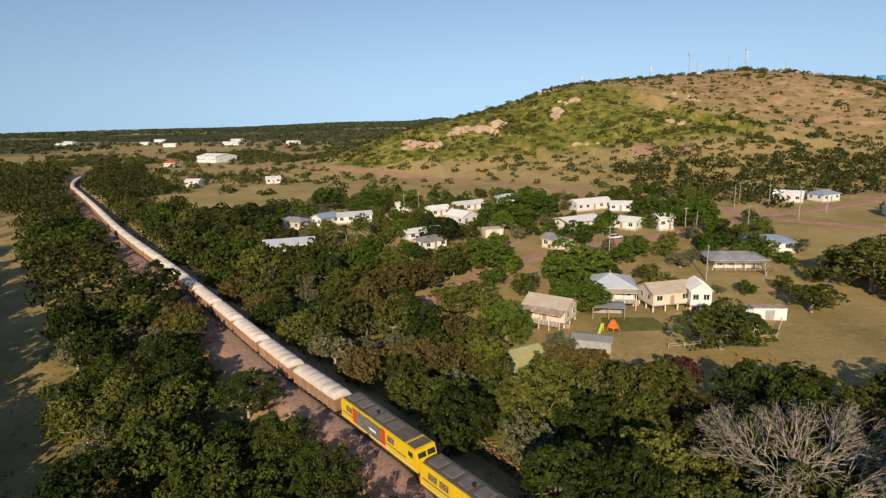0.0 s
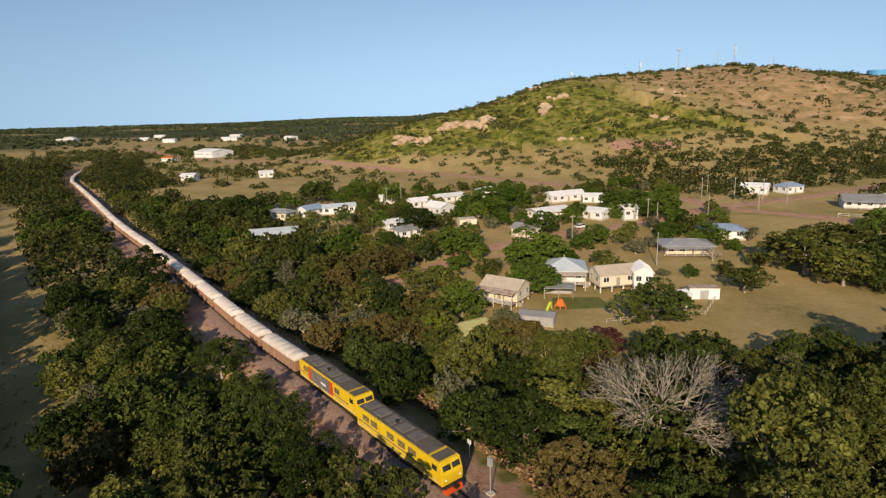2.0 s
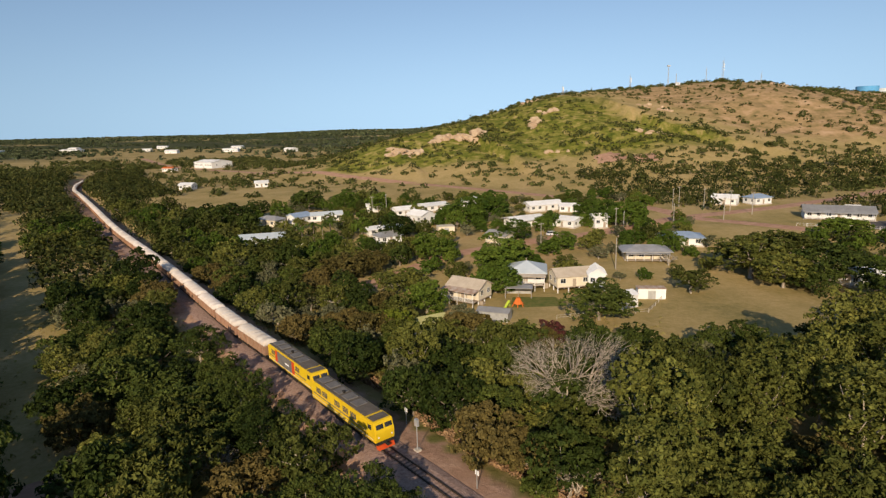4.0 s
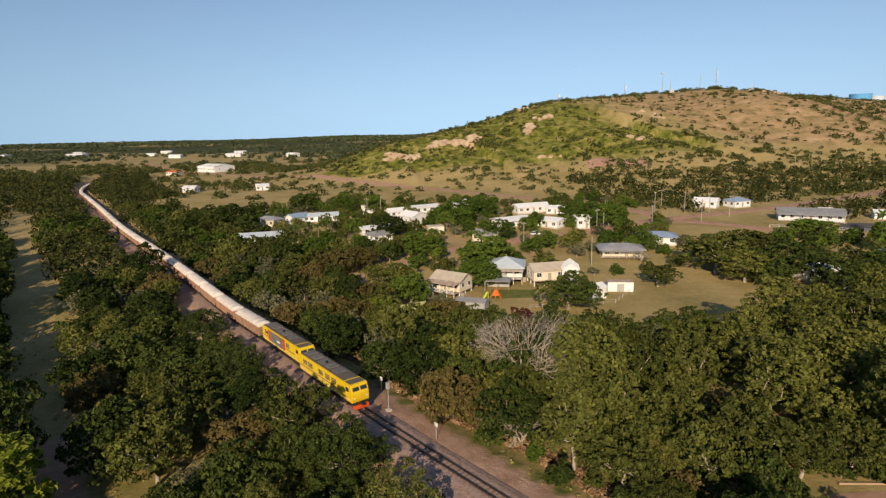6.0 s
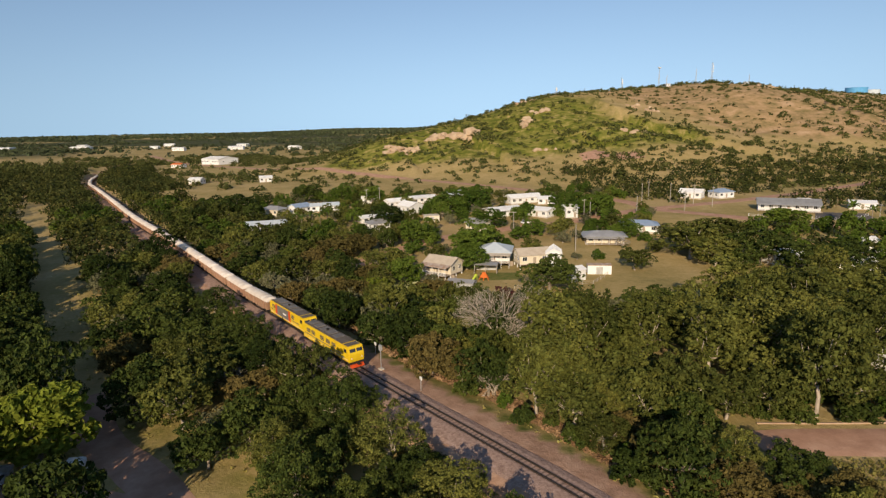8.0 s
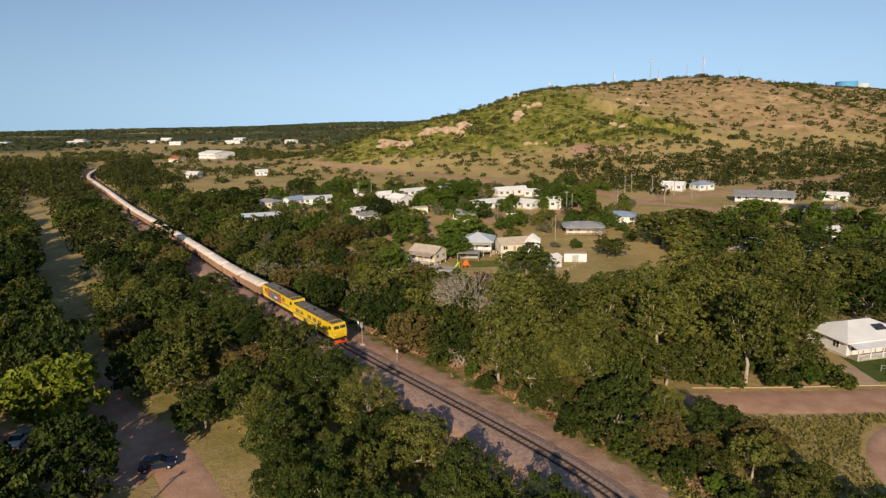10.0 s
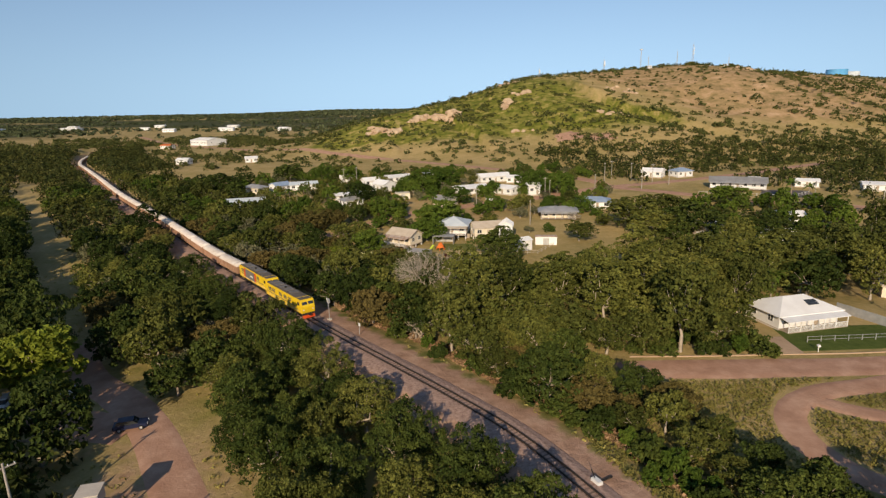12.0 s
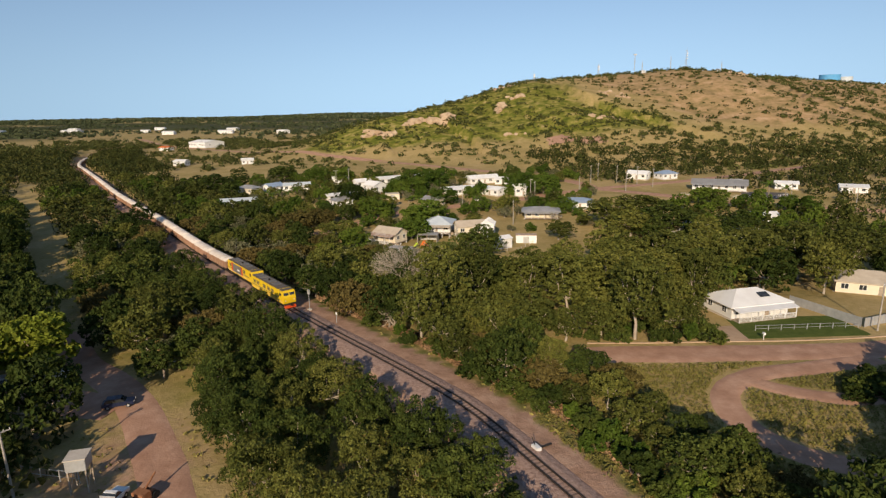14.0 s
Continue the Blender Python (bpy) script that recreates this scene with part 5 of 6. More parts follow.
hx, hy = strewn(15000, (-2400, 600), (760, 2600), lambda x, y: np.clip(0.28 + 0.95 * wobble(x, y, 170, 5), 0.04, 1) * (on_hill(x, y)[0] < 12))
tuft_mesh("far_woodland", hx, hy, rng.uniform(3.0, 6.0, len(hx)), 12, 0.85, M_WOOD_FAR, "distant dark woodland across the plain", "woodland", flat=0.9)
hx, hy = strewn(9000, (-3600, 900), (2400, 4700), lambda x, y: np.clip(0.5 + 0.7 * wobble(x, y, 420, 7), 0.1, 1))
tuft_mesh("horizon_woodland", hx, hy, rng.uniform(5, 10, len(hx)), 7, 1.15, M_WOOD_FAR, "dark woodland along the horizon", "woodland", flat=0.6)
gx, gy = strewn(26000, (10, 78), (44, 86), lambda x, y: np.clip(0.75 + 0.6 * wobble(x, y, 9, 3), 0.15, 1), gap=0.1, clearings=False)
tuft_mesh("dry_grass", gx, gy, rng.uniform(0.15, 0.34, len(gx)), 5, 0.8, M_GRASS_LOOP, "knee-high dull yellow-green grass", "grass", flat=1.4)
gx, gy = strewn(12000, (-120, 20), (40, 170), lambda x, y: np.clip(0.45 + 0.7 * wobble(x, y, 9, 4), 0.05, 1), gap=0.2, clearings=False)
tuft_mesh("dry_grass", gx, gy, rng.uniform(0.15, 0.4, len(gx)), 5, 0.9, M_GRASS, "dry grass beside the railway and yard", "grass", flat=1.3)


s = rng.uniform(*np.interp((30, 125), TRACK[:, 1], TRACK_S), 5200)
off = rng.uniform(8.6, 11.4, len(s)) + 0.8 * np.sin(s / 6)
gx = np.interp(s, TRACK_S, TRACK[:, 0]) + np.interp(s, TRACK_S, TRACK_D[:, 1]) * off
gy = np.interp(s, TRACK_S, TRACK[:, 1]) - np.interp(s, TRACK_S, TRACK_D[:, 0]) * off
tuft_mesh("dead_brush", gx, gy, rng.uniform(0.2, 0.5, len(gx)), 6, 0.8, M_BRUSH, "dead reddish-brown brush along the railway's edge", "brush", flat=1.1)

# ---- poles, masts and tank ----


def power_pole(h=9.0):
    t = thing("power_pole", pose(0, 0, 0), "weathered grey timber power pole with crossarm", "power pole", "power poles")
    bm = bmesh.new()
    rod(bm, (0, 0, -0.5), (0, 0, h), 0.16, 0.11, 8)
    part("pole", bm, M_TIMBER_GREY, t)
    part("crossarm", boxes((-1.1, 1.1, -0.06, 0.06, h - 0.6, h - 0.46)), M_TIMBER_GREY, t)
    for x in (-1.0, -0.4, 0.4, 1.0):
        part("insulator", rod(bmesh.new(), (x, 0, h - 0.46), (x, 0, h - 0.28), 0.05, 0.03, 6), M_WHITE, t)
    return t


M_TIMBER_GREY = mat("grey_timber", (0.30, 0.27, 0.23), (0.44, 0.40, 0.35), 2.0, 0.85)
M_LAWN = mat("lawn", (0.065, 0.092, 0.020), (0.105, 0.130, 0.032), 0.8, 0.9, bump=0.6, bump_scale=12)
M_GRASS_GREEN = mat("verge_grass", (0.10, 0.13, 0.03), (0.20, 0.18, 0.06), 0.7, 0.9, bump=0.6, bump_scale=8)

pole = power_pole()
POLES = [(2.2, 224.3), (20.2, 202.5), (53.7, 249.9), (78, 263.7), (72.5, 294.6), (80, 286.7), (93.6, 273.4), (32.9, 239.9), (31.9, 246), (74.2, 95.5), (-52.2, 55.9), (132, 226),
         (150, 214.8), (-61, 286.5), (-55.5, 291), (67.4, 288), (88.4, 281)]
pole.matrix_basis = pose(*POLES[0], ground_z(*POLES[0]), 0, 0, 30)
for px, py in POLES[1:]:
    copy_thing(pole, pose(px, py, ground_z(px, py), 0, 0, random.uniform(0, 90)))


def lattice_mast(x, y, h, w, label, head=None, pale=False):
    """A three-legged lattice mast with rungs and aerials."""
    t = thing("radio_mast", pose(x, y, ground_z(x, y)), label, "radio mast", "masts on the hill")
    legs = [(math.cos(a) * w, math.sin(a) * w) for a in (0.3, 2.4, 4.5)]
    for u, v in legs:
        part("leg", rod(bmesh.new(), (u, v, -1), (u * 0.5, v * 0.5, h), 0.11, 0.09, 5), M_GALV, t)
    bm = bmesh.new()
    n = int(h / 1.4)
    for i in range(n):
        k0, k1 = 1 - 0.5 * i / n, 1 - 0.5 * (i + 1) / n
        for j in range(3):
            (a, b), (c, d) = legs[j], legs[(j + 1) % 3]
            rod(bm, (a * k0, b * k0, h * i / n), (c * k1, d * k1, h * (i + 1) / n), 0.06, sides=4)
    part("bracing", bm, M_GALV, t)
    part("aerial", rod(bmesh.new(), (0, 0, h - 1), (0, 0, h + 3), 0.07, 0.04, 5), M_GALV, t)
    if head == "drums":
        for i, z in enumerate((0.55, 0.7, 0.82)):
            part("drum_antenna", rod(bmesh.new(), (w * 0.5, -0.9, h * z), (w * 0.5, -0.2, h * z), 0.7, 0.7, 10), M_WHITE, t)
    if head == "box":
        part("antenna_head", boxes((-1.6, 1.6, -1.0, 1.0, h - 0.2, h + 1.0)), M_GALV, t)
    return t


lattice_mast(265.5, 694, 21, 1.3, "tall lattice radio mast with white drum antennas", "drums")
lattice_mast(161, 676, 13, 1.2, "stout lattice mast with drum antennas", "drums")
lattice_mast(205, 688, 20, 0.7, "thin pole-like mast with square head", "box")
lattice_mast(214, 689, 12, 0.5, "slender short radio mast on the ridge")
lattice_mast(248, 694, 15, 0.5, "slender radio mast on the ridge")
lattice_mast(302, 684, 10, 0.5, "slender short radio mast on the ridge")
lattice_mast(85, 648, 8, 1.0, "small white tower on the ridge", "drums")
for hx_, hy_, hw_ in ((216, 690, 4), (300, 688, 4)):
    shed(hx_, hy_, 10, hw_, 3, 2.2, "small white equipment hut on the hilltop", wall=M_WHITE, roof=M_ROOF_WHITE, rise=0.3, name="equipment_hut")


def water_tank(x, y, r, h, material, label):
    t = thing("water_tank", pose(x, y, ground_z(x, y) - 1.0), label, "water tank", "water tanks")
    part("shell", rod(bmesh.new(), (0, 0, -2), (0, 0, h), r, r, 40), material, t)
    part("lid", rod(bmesh.new(), (0, 0, h), (0, 0, h + 0.5), r * 1.01, r * 0.2, 40), M_ROOF_WHITE, t)
    part("rim", rod(bmesh.new(), (0, 0, h - 0.2), (0, 0, h + 0.02), r * 1.015, r * 1.015, 40), material, t)


# ---- beside the track ----
def signal_post(x, y, h, label, sign=False):
    t = thing("track_sign" if sign else "signal_post", pose(x, y, ground_z(x, y), 0, 0, 130), label, "track sign" if sign else "signal")
    part("post", rod(bmesh.new(), (0, 0, -0.6), (0, 0, h), 0.06, 0.06, 8), M_GALV, t)
    if sign:
        part("board", boxes((-0.3, 0.3, -0.04, 0.0, h - 0.55, h)), M_WHITE, t, "plain white sign board")
    else:
        part("lamp_box", boxes((-0.28, 0.28, -0.2, 0.2, h - 0.9, h + 0.05), bevel=0.05), M_GALV, t, "grey signal lamp housing")
        part("footing", boxes((-0.35, 0.35, -0.35, 0.35, -0.5, 0.25)), M_CONCRETE, t)


signal_post(-29.8, 107.0, 4.2, "grey railway signal post beside the track")
signal_post(-22.8, 99.4, 2.2, "white rectangular sign on a post beside the track", True)
signal_post(-31.8, 114.2, 2.2, "small white sign board at the edge of the trees", True)
sw = thing("point_lever", pose(8.9, 57.8, RAIL_Z - 0.35, 0, 0, 120), "small pale metal switch stand beside the track", "switch stand")
part("housing", boxes((-0.6, 0.6, -0.35, 0.35, -0.2, 0.5), bevel=0.06), M_WHITE, sw)
part("lever", rod(bmesh.new(), (0.2, 0, 0.4), (0.9, 0, 1.2), 0.05), M_BLACK, sw)
part("rodding", boxes((-0.1, 0.1, -2.2, -0.3, 0.0, 0.12)), M_BLACK, sw)
mk = thing("marker_post", pose(4.2, 58.5, ground_z(4.2, 58.5), 0, 0, 0), "short white marker post beside the track", "post")
part("post", boxes((-0.07, 0.07, -0.07, 0.07, -0.3, 1.3)), M_WHITE, mk)

# ---- white house: lawn, fences, drive ----


def patch(name, corners, material, label, category, lift=0.06, n=14):
    """A four-sided piece of ground laid on the land."""
    a, b, c, d = [np.array(p, float) for p in corners]
    verts, faces = [], []
    for i in range(n + 1):
        for j in range(n + 1):
            u, v = i / n, j / n
            p = (a * (1 - u) + b * u) * (1 - v) + (d * (1 - u) + c * u) * v
            e = lift if 0 < i < n and 0 < j < n else -0.06
            verts.append((*p, ground_z(*p) + e))
    faces = [(i * (n + 1) + j, (i + 1) * (n + 1) + j, (i + 1) * (n + 1) + j + 1, i * (n + 1) + j + 1) for i in range(n) for j in range(n)]
    return tagged(new(name, mesh_from(name, verts, faces, material, True)), label, category, kind="structure")


patch("lawn", ((49, 91.8), (73, 93.2), (72, 104), (50, 103)), M_LAWN, "mown green lawn before a white house", "lawn")
patch("driveway", ((45.5, 90.5), (50.5, 90.5), (50.5, 99), (46.5, 99)), M_DIRT_PALE, "short pale dirt driveway", "driveway", 0.09, 6)
patch("yard", ((-13, 172), (2, 172), (0, 180), (-12, 181)), M_GRASS_GREEN, "patchy green yard of a timber house", "yard", 0.06, 8)
patch("bare_patch", ((64, 412), (110, 414), (108, 432), (66, 430)), M_DIRT, "bare red earth clearing at the foot of the hill", "clearing", 0.25, 10)
patch("paved_yard", ((118, 242), (142, 236), (146, 252), (128, 258)), M_ASPHALT, "grey sealed yard beside the long building", "yard", 0.1, 8)


def fence(x0, y0, x1, y1, h, label, material, gap=2.4, board=False, group="fences"):
    L = math.hypot(x1 - x0, y1 - y0)
    a = math.degrees(math.atan2(y1 - y0, x1 - x0))
    z0 = ground_z(x0, y0)
    t = thing("fence", pose(x0, y0, z0, 0, 0, a), label, "fence", group)
    n = max(1, round(L / gap))
    ca, sa = math.cos(radians(a)), math.sin(radians(a))
    z = [ground_z(x0 + ca * L * i / n, y0 + sa * L * i / n) - z0 for i in range(n + 1)]
    for i in range(n + 1):
        part("post", boxes((L * i / n - 0.05, L * i / n + 0.05, -0.05, 0.05, z[i] - 0.4, z[i] + h)), material, t)
    for i in range(n):
        p0, p1 = L * i / n, L * (i + 1) / n
        if board:
            part("panel", prism(bmesh.new(), [(p0 + 0.05, z[i] + 0.03), (p1 - 0.05, z[i + 1] + 0.03), (p1 - 0.05, z[i + 1] + h - 0.05), (p0 + 0.05, z[i] + h - 0.05)], "y", -0.03, 0.03), material, t)
        else:
            for f in (0.45, 0.95):
                part("rail", prism(bmesh.new(), [(p0 + 0.05, z[i] + h * f - 0.05), (p1 - 0.05, z[i + 1] + h * f - 0.05), (p1 - 0.05, z[i + 1] + h * f), (p0 + 0.05, z[i] + h * f)], "y", -0.025, 0.025), material, t)


fence(53, 95.8, 72, 97.2, 1.1, "low pale rail fence along a lawn", M_GALV)
fence(67.5, 111, 72.7, 97.6, 1.8, "pale grey panel fence beside a lawn", M_GALV, board=True)
fence(73.2, 97.4, 84, 101.5, 1.8, "pale grey panel fence beside a lawn", M_GALV, board=True)
fence(-62, 61, -46, 58.5, 1.7, "chain-link yard fence on grey posts", M_GALV, 2.6)
fence(-3, 164, 18, 167, 1.0, "low pale fence round a grassy yard", M_CONCRETE, 3.0)
fence(18, 167, 24, 176, 1.0, "low pale fence round a grassy yard", M_CONCRETE, 3.0)
fence(98, 250, 130, 238, 1.2, "white fence before the long building", M_WHITE, 3.0)
fence(130, 238, 142, 246, 1.2, "white fence beside the sealed yard", M_WHITE, 3.0)
mb = thing("letter_box", pose(52.5, 92.0, ground_z(52.5, 92), 0, 0, 0), "white letter box on a post", "letter box")
part("post", boxes((-0.05, 0.05, -0.05, 0.05, -0.3, 0.9)), M_WHITE, mb)
part("box", boxes((-0.2, 0.2, -0.25, 0.25, 0.9, 1.25), bevel=0.03), M_WHITE, mb)

# ---- yard west of the track ----


def car(x, y, turn, paint, label, tray=False):
    t = thing("car", pose(x, y, ground_z(x, y) + 0.1, 0, 0, turn), label, "car", "parked cars")
    body = prism(bmesh.new(), [(-2.2, 0.35), (2.2, 0.35), (2.25, 0.8), (1.2, 0.98), (-2.15, 0.98), (-2.25, 0.8)], "y", -0.88, 0.88)
    bmesh.ops.bevel(body, geom=list(body.edges), offset=0.06, segments=2, affect="EDGES")
    part("body", body, paint, t)
    back = -0.3 if tray else -1.9
    part("glasshouse", prism(bmesh.new(), [(back, 0.97), (1.1, 0.97), (0.45, 1.48), (back + 0.35, 1.48)], "y", -0.78, 0.78), M_GLASS, t)
    part("roof", boxes((back + 0.3, 0.5, -0.76, 0.76, 1.46, 1.55), bevel=0.03), paint, t)
    for sx in (-1.4, 1.4):
        for sy in (-0.82, 0.82):
            w = part("wheel", rod(bmesh.new(), (sx, sy - 0.1, 0.33), (sx, sy + 0.1, 0.33), 0.33, sides=14), M_TYRE, t)
            part("rim", rod(bmesh.new(), (sx, sy - 0.11, 0.33), (sx, sy + 0.11, 0.33), 0.19, sides=10), M_GALV, w)
    for sy in (-0.6, 0.6):
        part("headlight", boxes((2.2, 2.27, sy - 0.2, sy + 0.2, 0.66, 0.8)), M_WHITE, t)
    if tray:
        part("tray", boxes((-2.35, -0.35, -0.95, 0.95, 0.98, 1.08), (-2.35, -2.28, -0.95, 0.95, 1.08, 1.4), (-0.42, -0.35, -0.95, 0.95, 1.08, 1.4)), M_GALV, t)
    return t


car(-75.6, 83.5, -75, M_CARWHITE, "white utility parked in the shade of a yard", True)
car(-72.3, 84.4, -75, M_CARWHITE, "small white car parked in the yard")
car(-52.2, 77.4, 20, M_CARBLUE, "dark blue car parked on the gravel")
car(-39.8, 54.6, 85, M_CARWHITE, "white utility parked on dry grass", True)
car(-15, 267.5, 10, M_CARGREY, "dark car parked before white carports")
car(106, 195, 30, M_CARGREY, "dark car beside a small house")
car(111, 194, 20, M_CARWHITE, "white car beside a small house")
car(9, 243, 25, M_CARWHITE, "white car parked at the roadside")

tr = thing("flatbed_truck", pose(-66, 82.5, ground_z(-66, 82.5), 0, 0, 100), "old flatbed truck loaded with scrap", "truck")
part("cab", boxes((2.0, 3.6, -1.1, 1.1, 0.7, 2.5), bevel=0.12), M_CARWHITE, tr)
part("windscreen", boxes((3.55, 3.64, -0.9, 0.9, 1.65, 2.3)), M_GLASS, tr)
part("bed", boxes((-3.4, 1.9, -1.15, 1.15, 0.95, 1.12)), M_RUST, tr)
part("load", boxes((-3.0, -1.2, -0.9, 0.8, 1.12, 1.9), (-1.0, 0.4, -0.7, 0.9, 1.12, 2.2), (0.5, 1.6, -0.9, 0.4, 1.12, 1.7), bevel=0.08), M_RUST, tr)
for sx in (-2.4, 2.7):
    for sy in (-0.95, 0.95):
        part("wheel", rod(bmesh.new(), (sx, sy - 0.15, 0.48), (sx, sy + 0.15, 0.48), 0.48, sides=14), M_TYRE, tr)

dg = thing("rusty_plough", pose(-36.4, 55.0, ground_z(-36.4, 55), 0, 0, 70), "rusty old farm machine standing on dry grass", "machine")
part("frame", boxes((-1.8, 1.6, -0.5, 0.5, 0.6, 0.9), (-0.6, 0.6, -0.9, 0.9, 0.55, 1.5), bevel=0.05), M_RUST, dg)
part("boom", rod(bmesh.new(), (0.4, 0, 1.3), (2.4, 0.3, 2.4), 0.14, 0.1), M_RUST, dg)
part("seat", boxes((-1.3, -0.8, -0.3, 0.3, 1.2, 1.3), (-1.36, -1.28, -0.3, 0.3, 1.3, 1.8)), M_BLACK, dg)
for sx in (-1.2, 1.2):
    for sy in (-0.8, 0.8):
        part("wheel", rod(bmesh.new(), (sx, sy - 0.12, 0.5), (sx, sy + 0.12, 0.5), 0.5, sides=14), M_TYRE, dg)

cb = thing("tank_stand", pose(-45, 57.6, ground_z(-45, 57.6), 0, 0, 15), "pale metal box raised on a timber stand", "tank stand")
part("cabinet", boxes((-1.1, 1.1, -1.1, 1.1, 3.0, 4.5), bevel=0.05), M_GALV, cb)
part("lid", boxes((-1.2, 1.2, -1.2, 1.2, 4.5, 4.62)), M_CONCRETE, cb)
for sx in (-0.95, 0.95):
    for sy in (-0.95, 0.95):
        part("leg", boxes((sx - 0.08, sx + 0.08, sy - 0.08, sy + 0.08, -0.5, 3.0)), M_TIMBER, cb)
    part("brace", rod(bmesh.new(), (sx, -0.9, 0.3), (sx, 0.9, 2.8), 0.05), M_TIMBER, cb)

# ---- playthings in a yard ----
pl = thing("climbing_frame", pose(-10.5, 173.5, ground_z(-10.5, 173.5), 0, 0, 20), "orange round climbing frame on a yard", "play equipment")
for k in range(6):
    a = k * math.pi / 3
    part("bar", rod(bmesh.new(), (math.cos(a) * 1.5, math.sin(a) * 1.5, 0), (math.cos(a) * 0.3, math.sin(a) * 0.3, 2.1), 0.09), M_ORANGE, pl)
part("net", rod(bmesh.new(), (0, 0, 0.7), (0, 0, 1.9), 1.25, 0.4, 12), M_ORANGE, pl)
sl = thing("slide", pose(-13.3, 172.0, ground_z(-13.3, 172), 0, 0, 60), "lime green garden slide on grass", "slide")
part("chute", prism(bmesh.new(), [(-1.4, 0.05), (1.2, 1.5), (1.2, 1.65), (-1.4, 0.2)], "y", -0.3, 0.3), M_LIME, sl)
part("ladder", boxes((1.2, 1.3, -0.3, -0.22, 0, 1.6), (1.2, 1.3, 0.22, 0.3, 0, 1.6), *[(1.21, 1.29, -0.22, 0.22, 0.3 + k * 0.35, 0.36 + k * 0.35) for k in range(4)]), M_LIME, sl)

# ---- palms and banana plants ----


def palm(seed, h, fronds, length, label, name="palm_tree", material=M_LEAF_GREEN):
    r = np.random.default_rng(seed)
    t = thing(name, pose(0, 0, 0), label, "palm" if name == "palm_tree" else "plant", "palms and bananas")
    part("trunk", rod(bmesh.new(), (0, 0, -0.4), (0.2, 0, h), 0.2, 0.13, 8), M_BARK, t)
    for k in range(fronds):
        a = 2.4 * k + r.uniform(-0.2, 0.2)
        up = r.uniform(0.1, 1.1)
        verts, faces = [], []
        n = 7
        for i in range(n + 1):
            u = i / n
            d = length * u
            z = h + d * up * 0.75 - 0.16 * d * d * (1.2 - 0.4 * up)
            w = 0.42 * math.sin(math.pi * min(0.97, 0.12 + 0.85 * u)) * length / 3
            cx, cy = 0.2 + math.cos(a) * d * 0.85, math.sin(a) * d * 0.85
            verts += [(cx - math.sin(a) * w, cy + math.cos(a) * w, z - 0.12), (cx, cy, z), (cx + math.sin(a) * w, cy - math.cos(a) * w, z - 0.12)]
        faces = [(i * 3 + j, i * 3 + j + 1, i * 3 + j + 4, i * 3 + j + 3) for i in range(n) for j in (0, 1)]
        mesh_part("frond", mesh_from("frond", verts, faces, material, True), t)
    return t


pa = palm(3, 6.0, 16, 3.0, "palm with arching green fronds")
placed(pa, -76, 243)
for px, py, ps in ((-72, 240, 1.0), (-79, 239, 0.9), (-70, 244, 1.1), (-82, 243, 0.9), (126, 231, 1.3), (131, 228, 1.1), (-36, 191, 0.7), (-33, 193, 0.6), (58, 117, 1.0)):
    set_down(pa, px, py, ps)
ba = palm(8, 2.2, 9, 3.2, "banana plant with broad torn leaves", "banana_plant", M_LEAF_BRIGHT)
placed(ba, -68, 220)
for k in range(13):
    set_down(ba, -76 + k * 1.5 + random.uniform(-0.6, 0.6), 219 + random.uniform(-3, 4), random.uniform(0.8, 1.2))
for px, py in ((50, 112), (48, 109)):
    set_down(ba, px, py, 1.3)

# ---- rocks on the hill ----


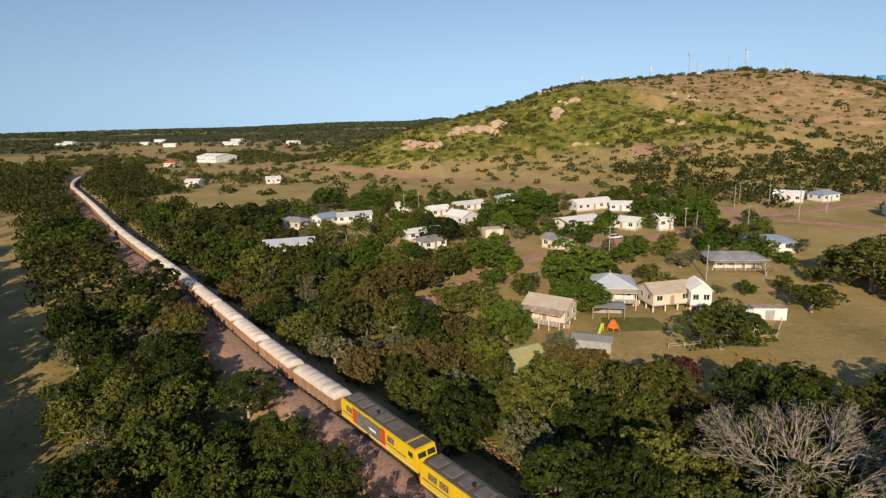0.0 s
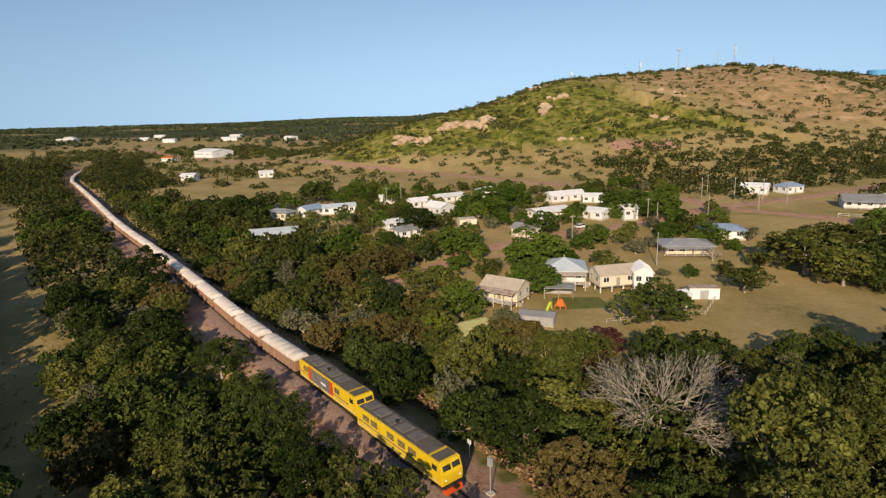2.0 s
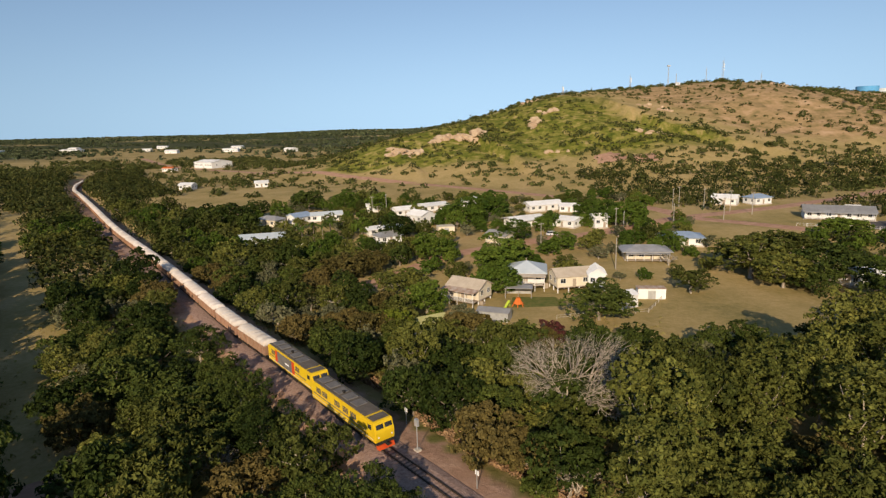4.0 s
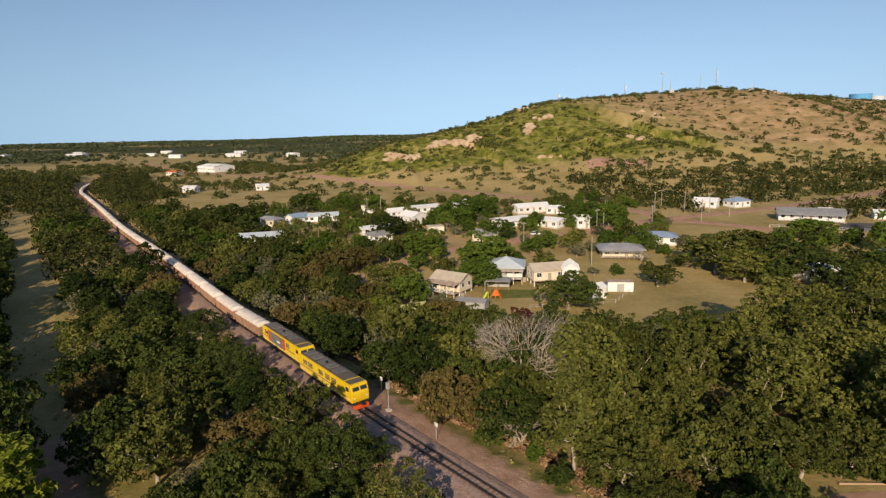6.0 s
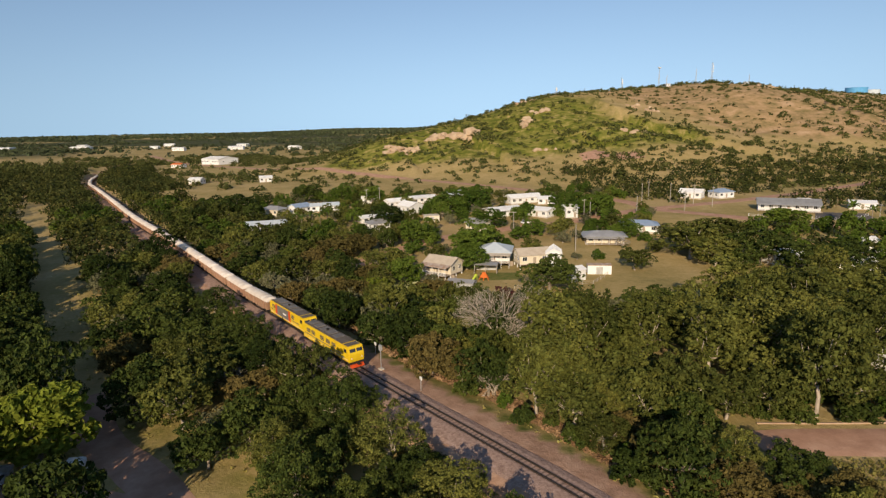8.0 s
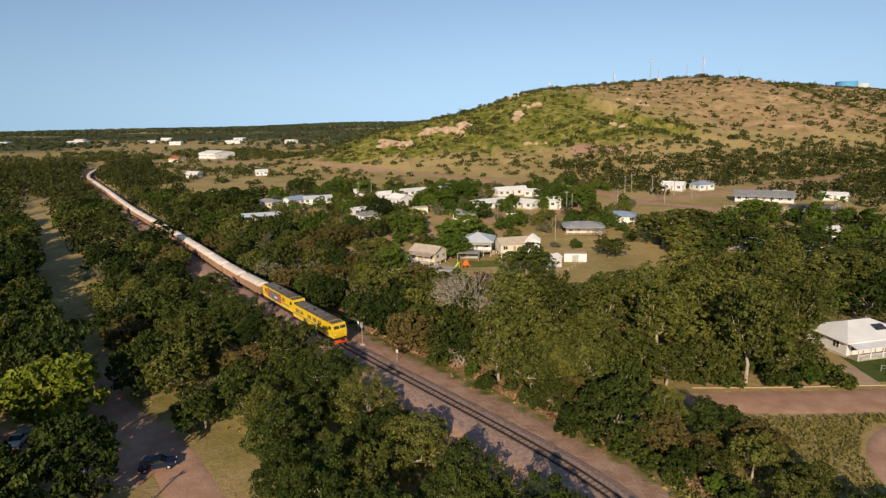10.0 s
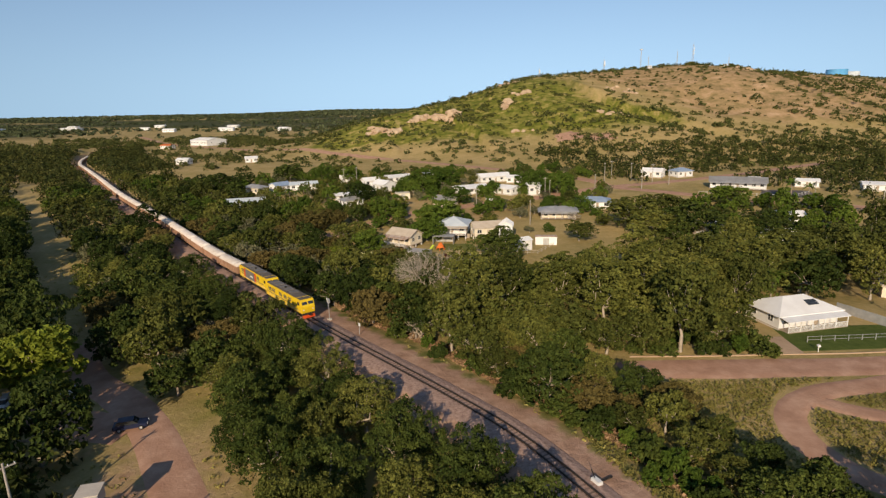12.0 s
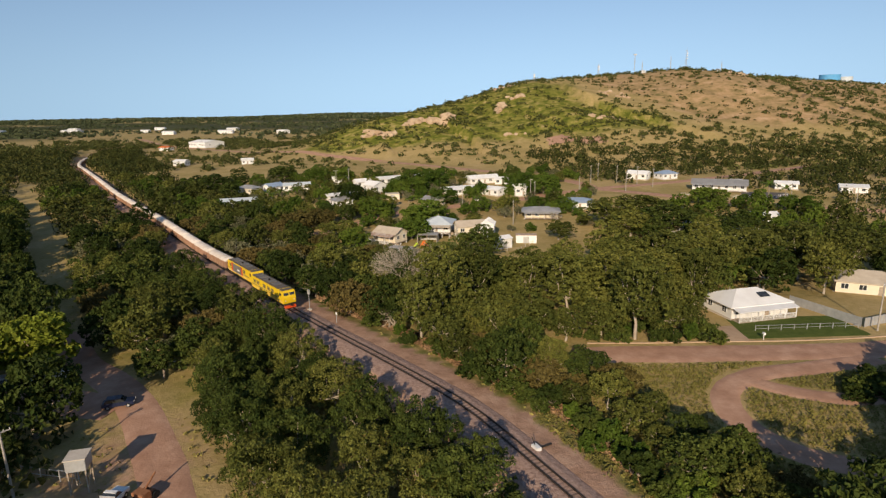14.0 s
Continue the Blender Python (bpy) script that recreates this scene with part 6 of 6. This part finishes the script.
def outcrop(x, y, w, d, h, n, seed, label):
    """A rock face of many worn boulders set into the slope."""
    r = np.random.default_rng(seed)
    t = thing("rock_outcrop", pose(x, y, ground_z(x, y)), label, "rock outcrop", "rock outcrops")
    for k in range(n):
        bm = bmesh.new()
        bmesh.ops.create_icosphere(bm, subdivisions=2, radius=1.0)
        u, v = r.uniform(-0.5, 0.5) * w, r.uniform(-0.5, 0.5) * d
        s = r.uniform(0.5, 1.0, 3) * h * np.array((1.3, 0.9, 0.8))
        rest = Vector((u, v, ground_z(x + u, y + v) - ground_z(x, y) + s[2] * 0.15))
        for q in bm.verts:
            f = 1 + 0.28 * math.sin(q.co.x * 5 + k) * math.cos(q.co.z * 4 + k * 2) + r.uniform(-0.1, 0.1)
            q.co = Vector((q.co.x * s[0], q.co.y * s[1], q.co.z * s[2])) * f + rest
        part("boulder", bm, M_ROCK, t)


outcrop(-22, 500, 42, 10, 4.5, 26, 1, "pale tan broken rock face on a green slope")
outcrop(-62, 474, 24, 12, 4.0, 14, 2, "pale eroded rock bank at the hill's foot")
outcrop(40, 521, 8, 26, 3.0, 14, 3, "pale rib of rock running down the slope")
outcrop(56, 560, 14, 14, 2.5, 9, 4, "reddish rocks high on the slope")
outcrop(120, 470, 24, 10, 2.2, 12, 5, "scattered orange-brown rocks on the slope")
outcrop(45, 445, 16, 5, 1.8, 7, 6, "pale boulders beside the hill's foot")
outcrop(310, 660, 16, 20, 2.6, 12, 7, "pale rocks below the hill's crest")
outcrop(50, 625, 18, 12, 2.4, 10, 8, "weathered rocks near the crest")
outcrop(150, 560, 30, 30, 2.2, 14, 9, "pale boulders scattered on the hillside")

# ---- the water tanks on the far hilltop ----
water_tank(520, 838, 13, 11, M_BLUETANK, "large pale blue water tank on the hilltop")
water_tank(545, 845, 10, 8, M_ROOF_PALEBLUE, "pale water tank beside a blue one")

# ---- sleepers, the nearest as pieces of the track ----
me_s = None
for k in range(290):
    p, a = track_at(24 + k * 0.68)
    if me_s is None:
        sb = part("sleeper", boxes((-0.12, 0.12, -1.05, 1.05, -0.28, -0.165), bevel=0.015), M_SLEEPER, railway)
        me_s = sb.data
    else:
        sb = mesh_part("sleeper", me_s, railway)
    sb.matrix_local = pose(p[0], p[1], RAIL_Z, 0, 0, math.degrees(a))
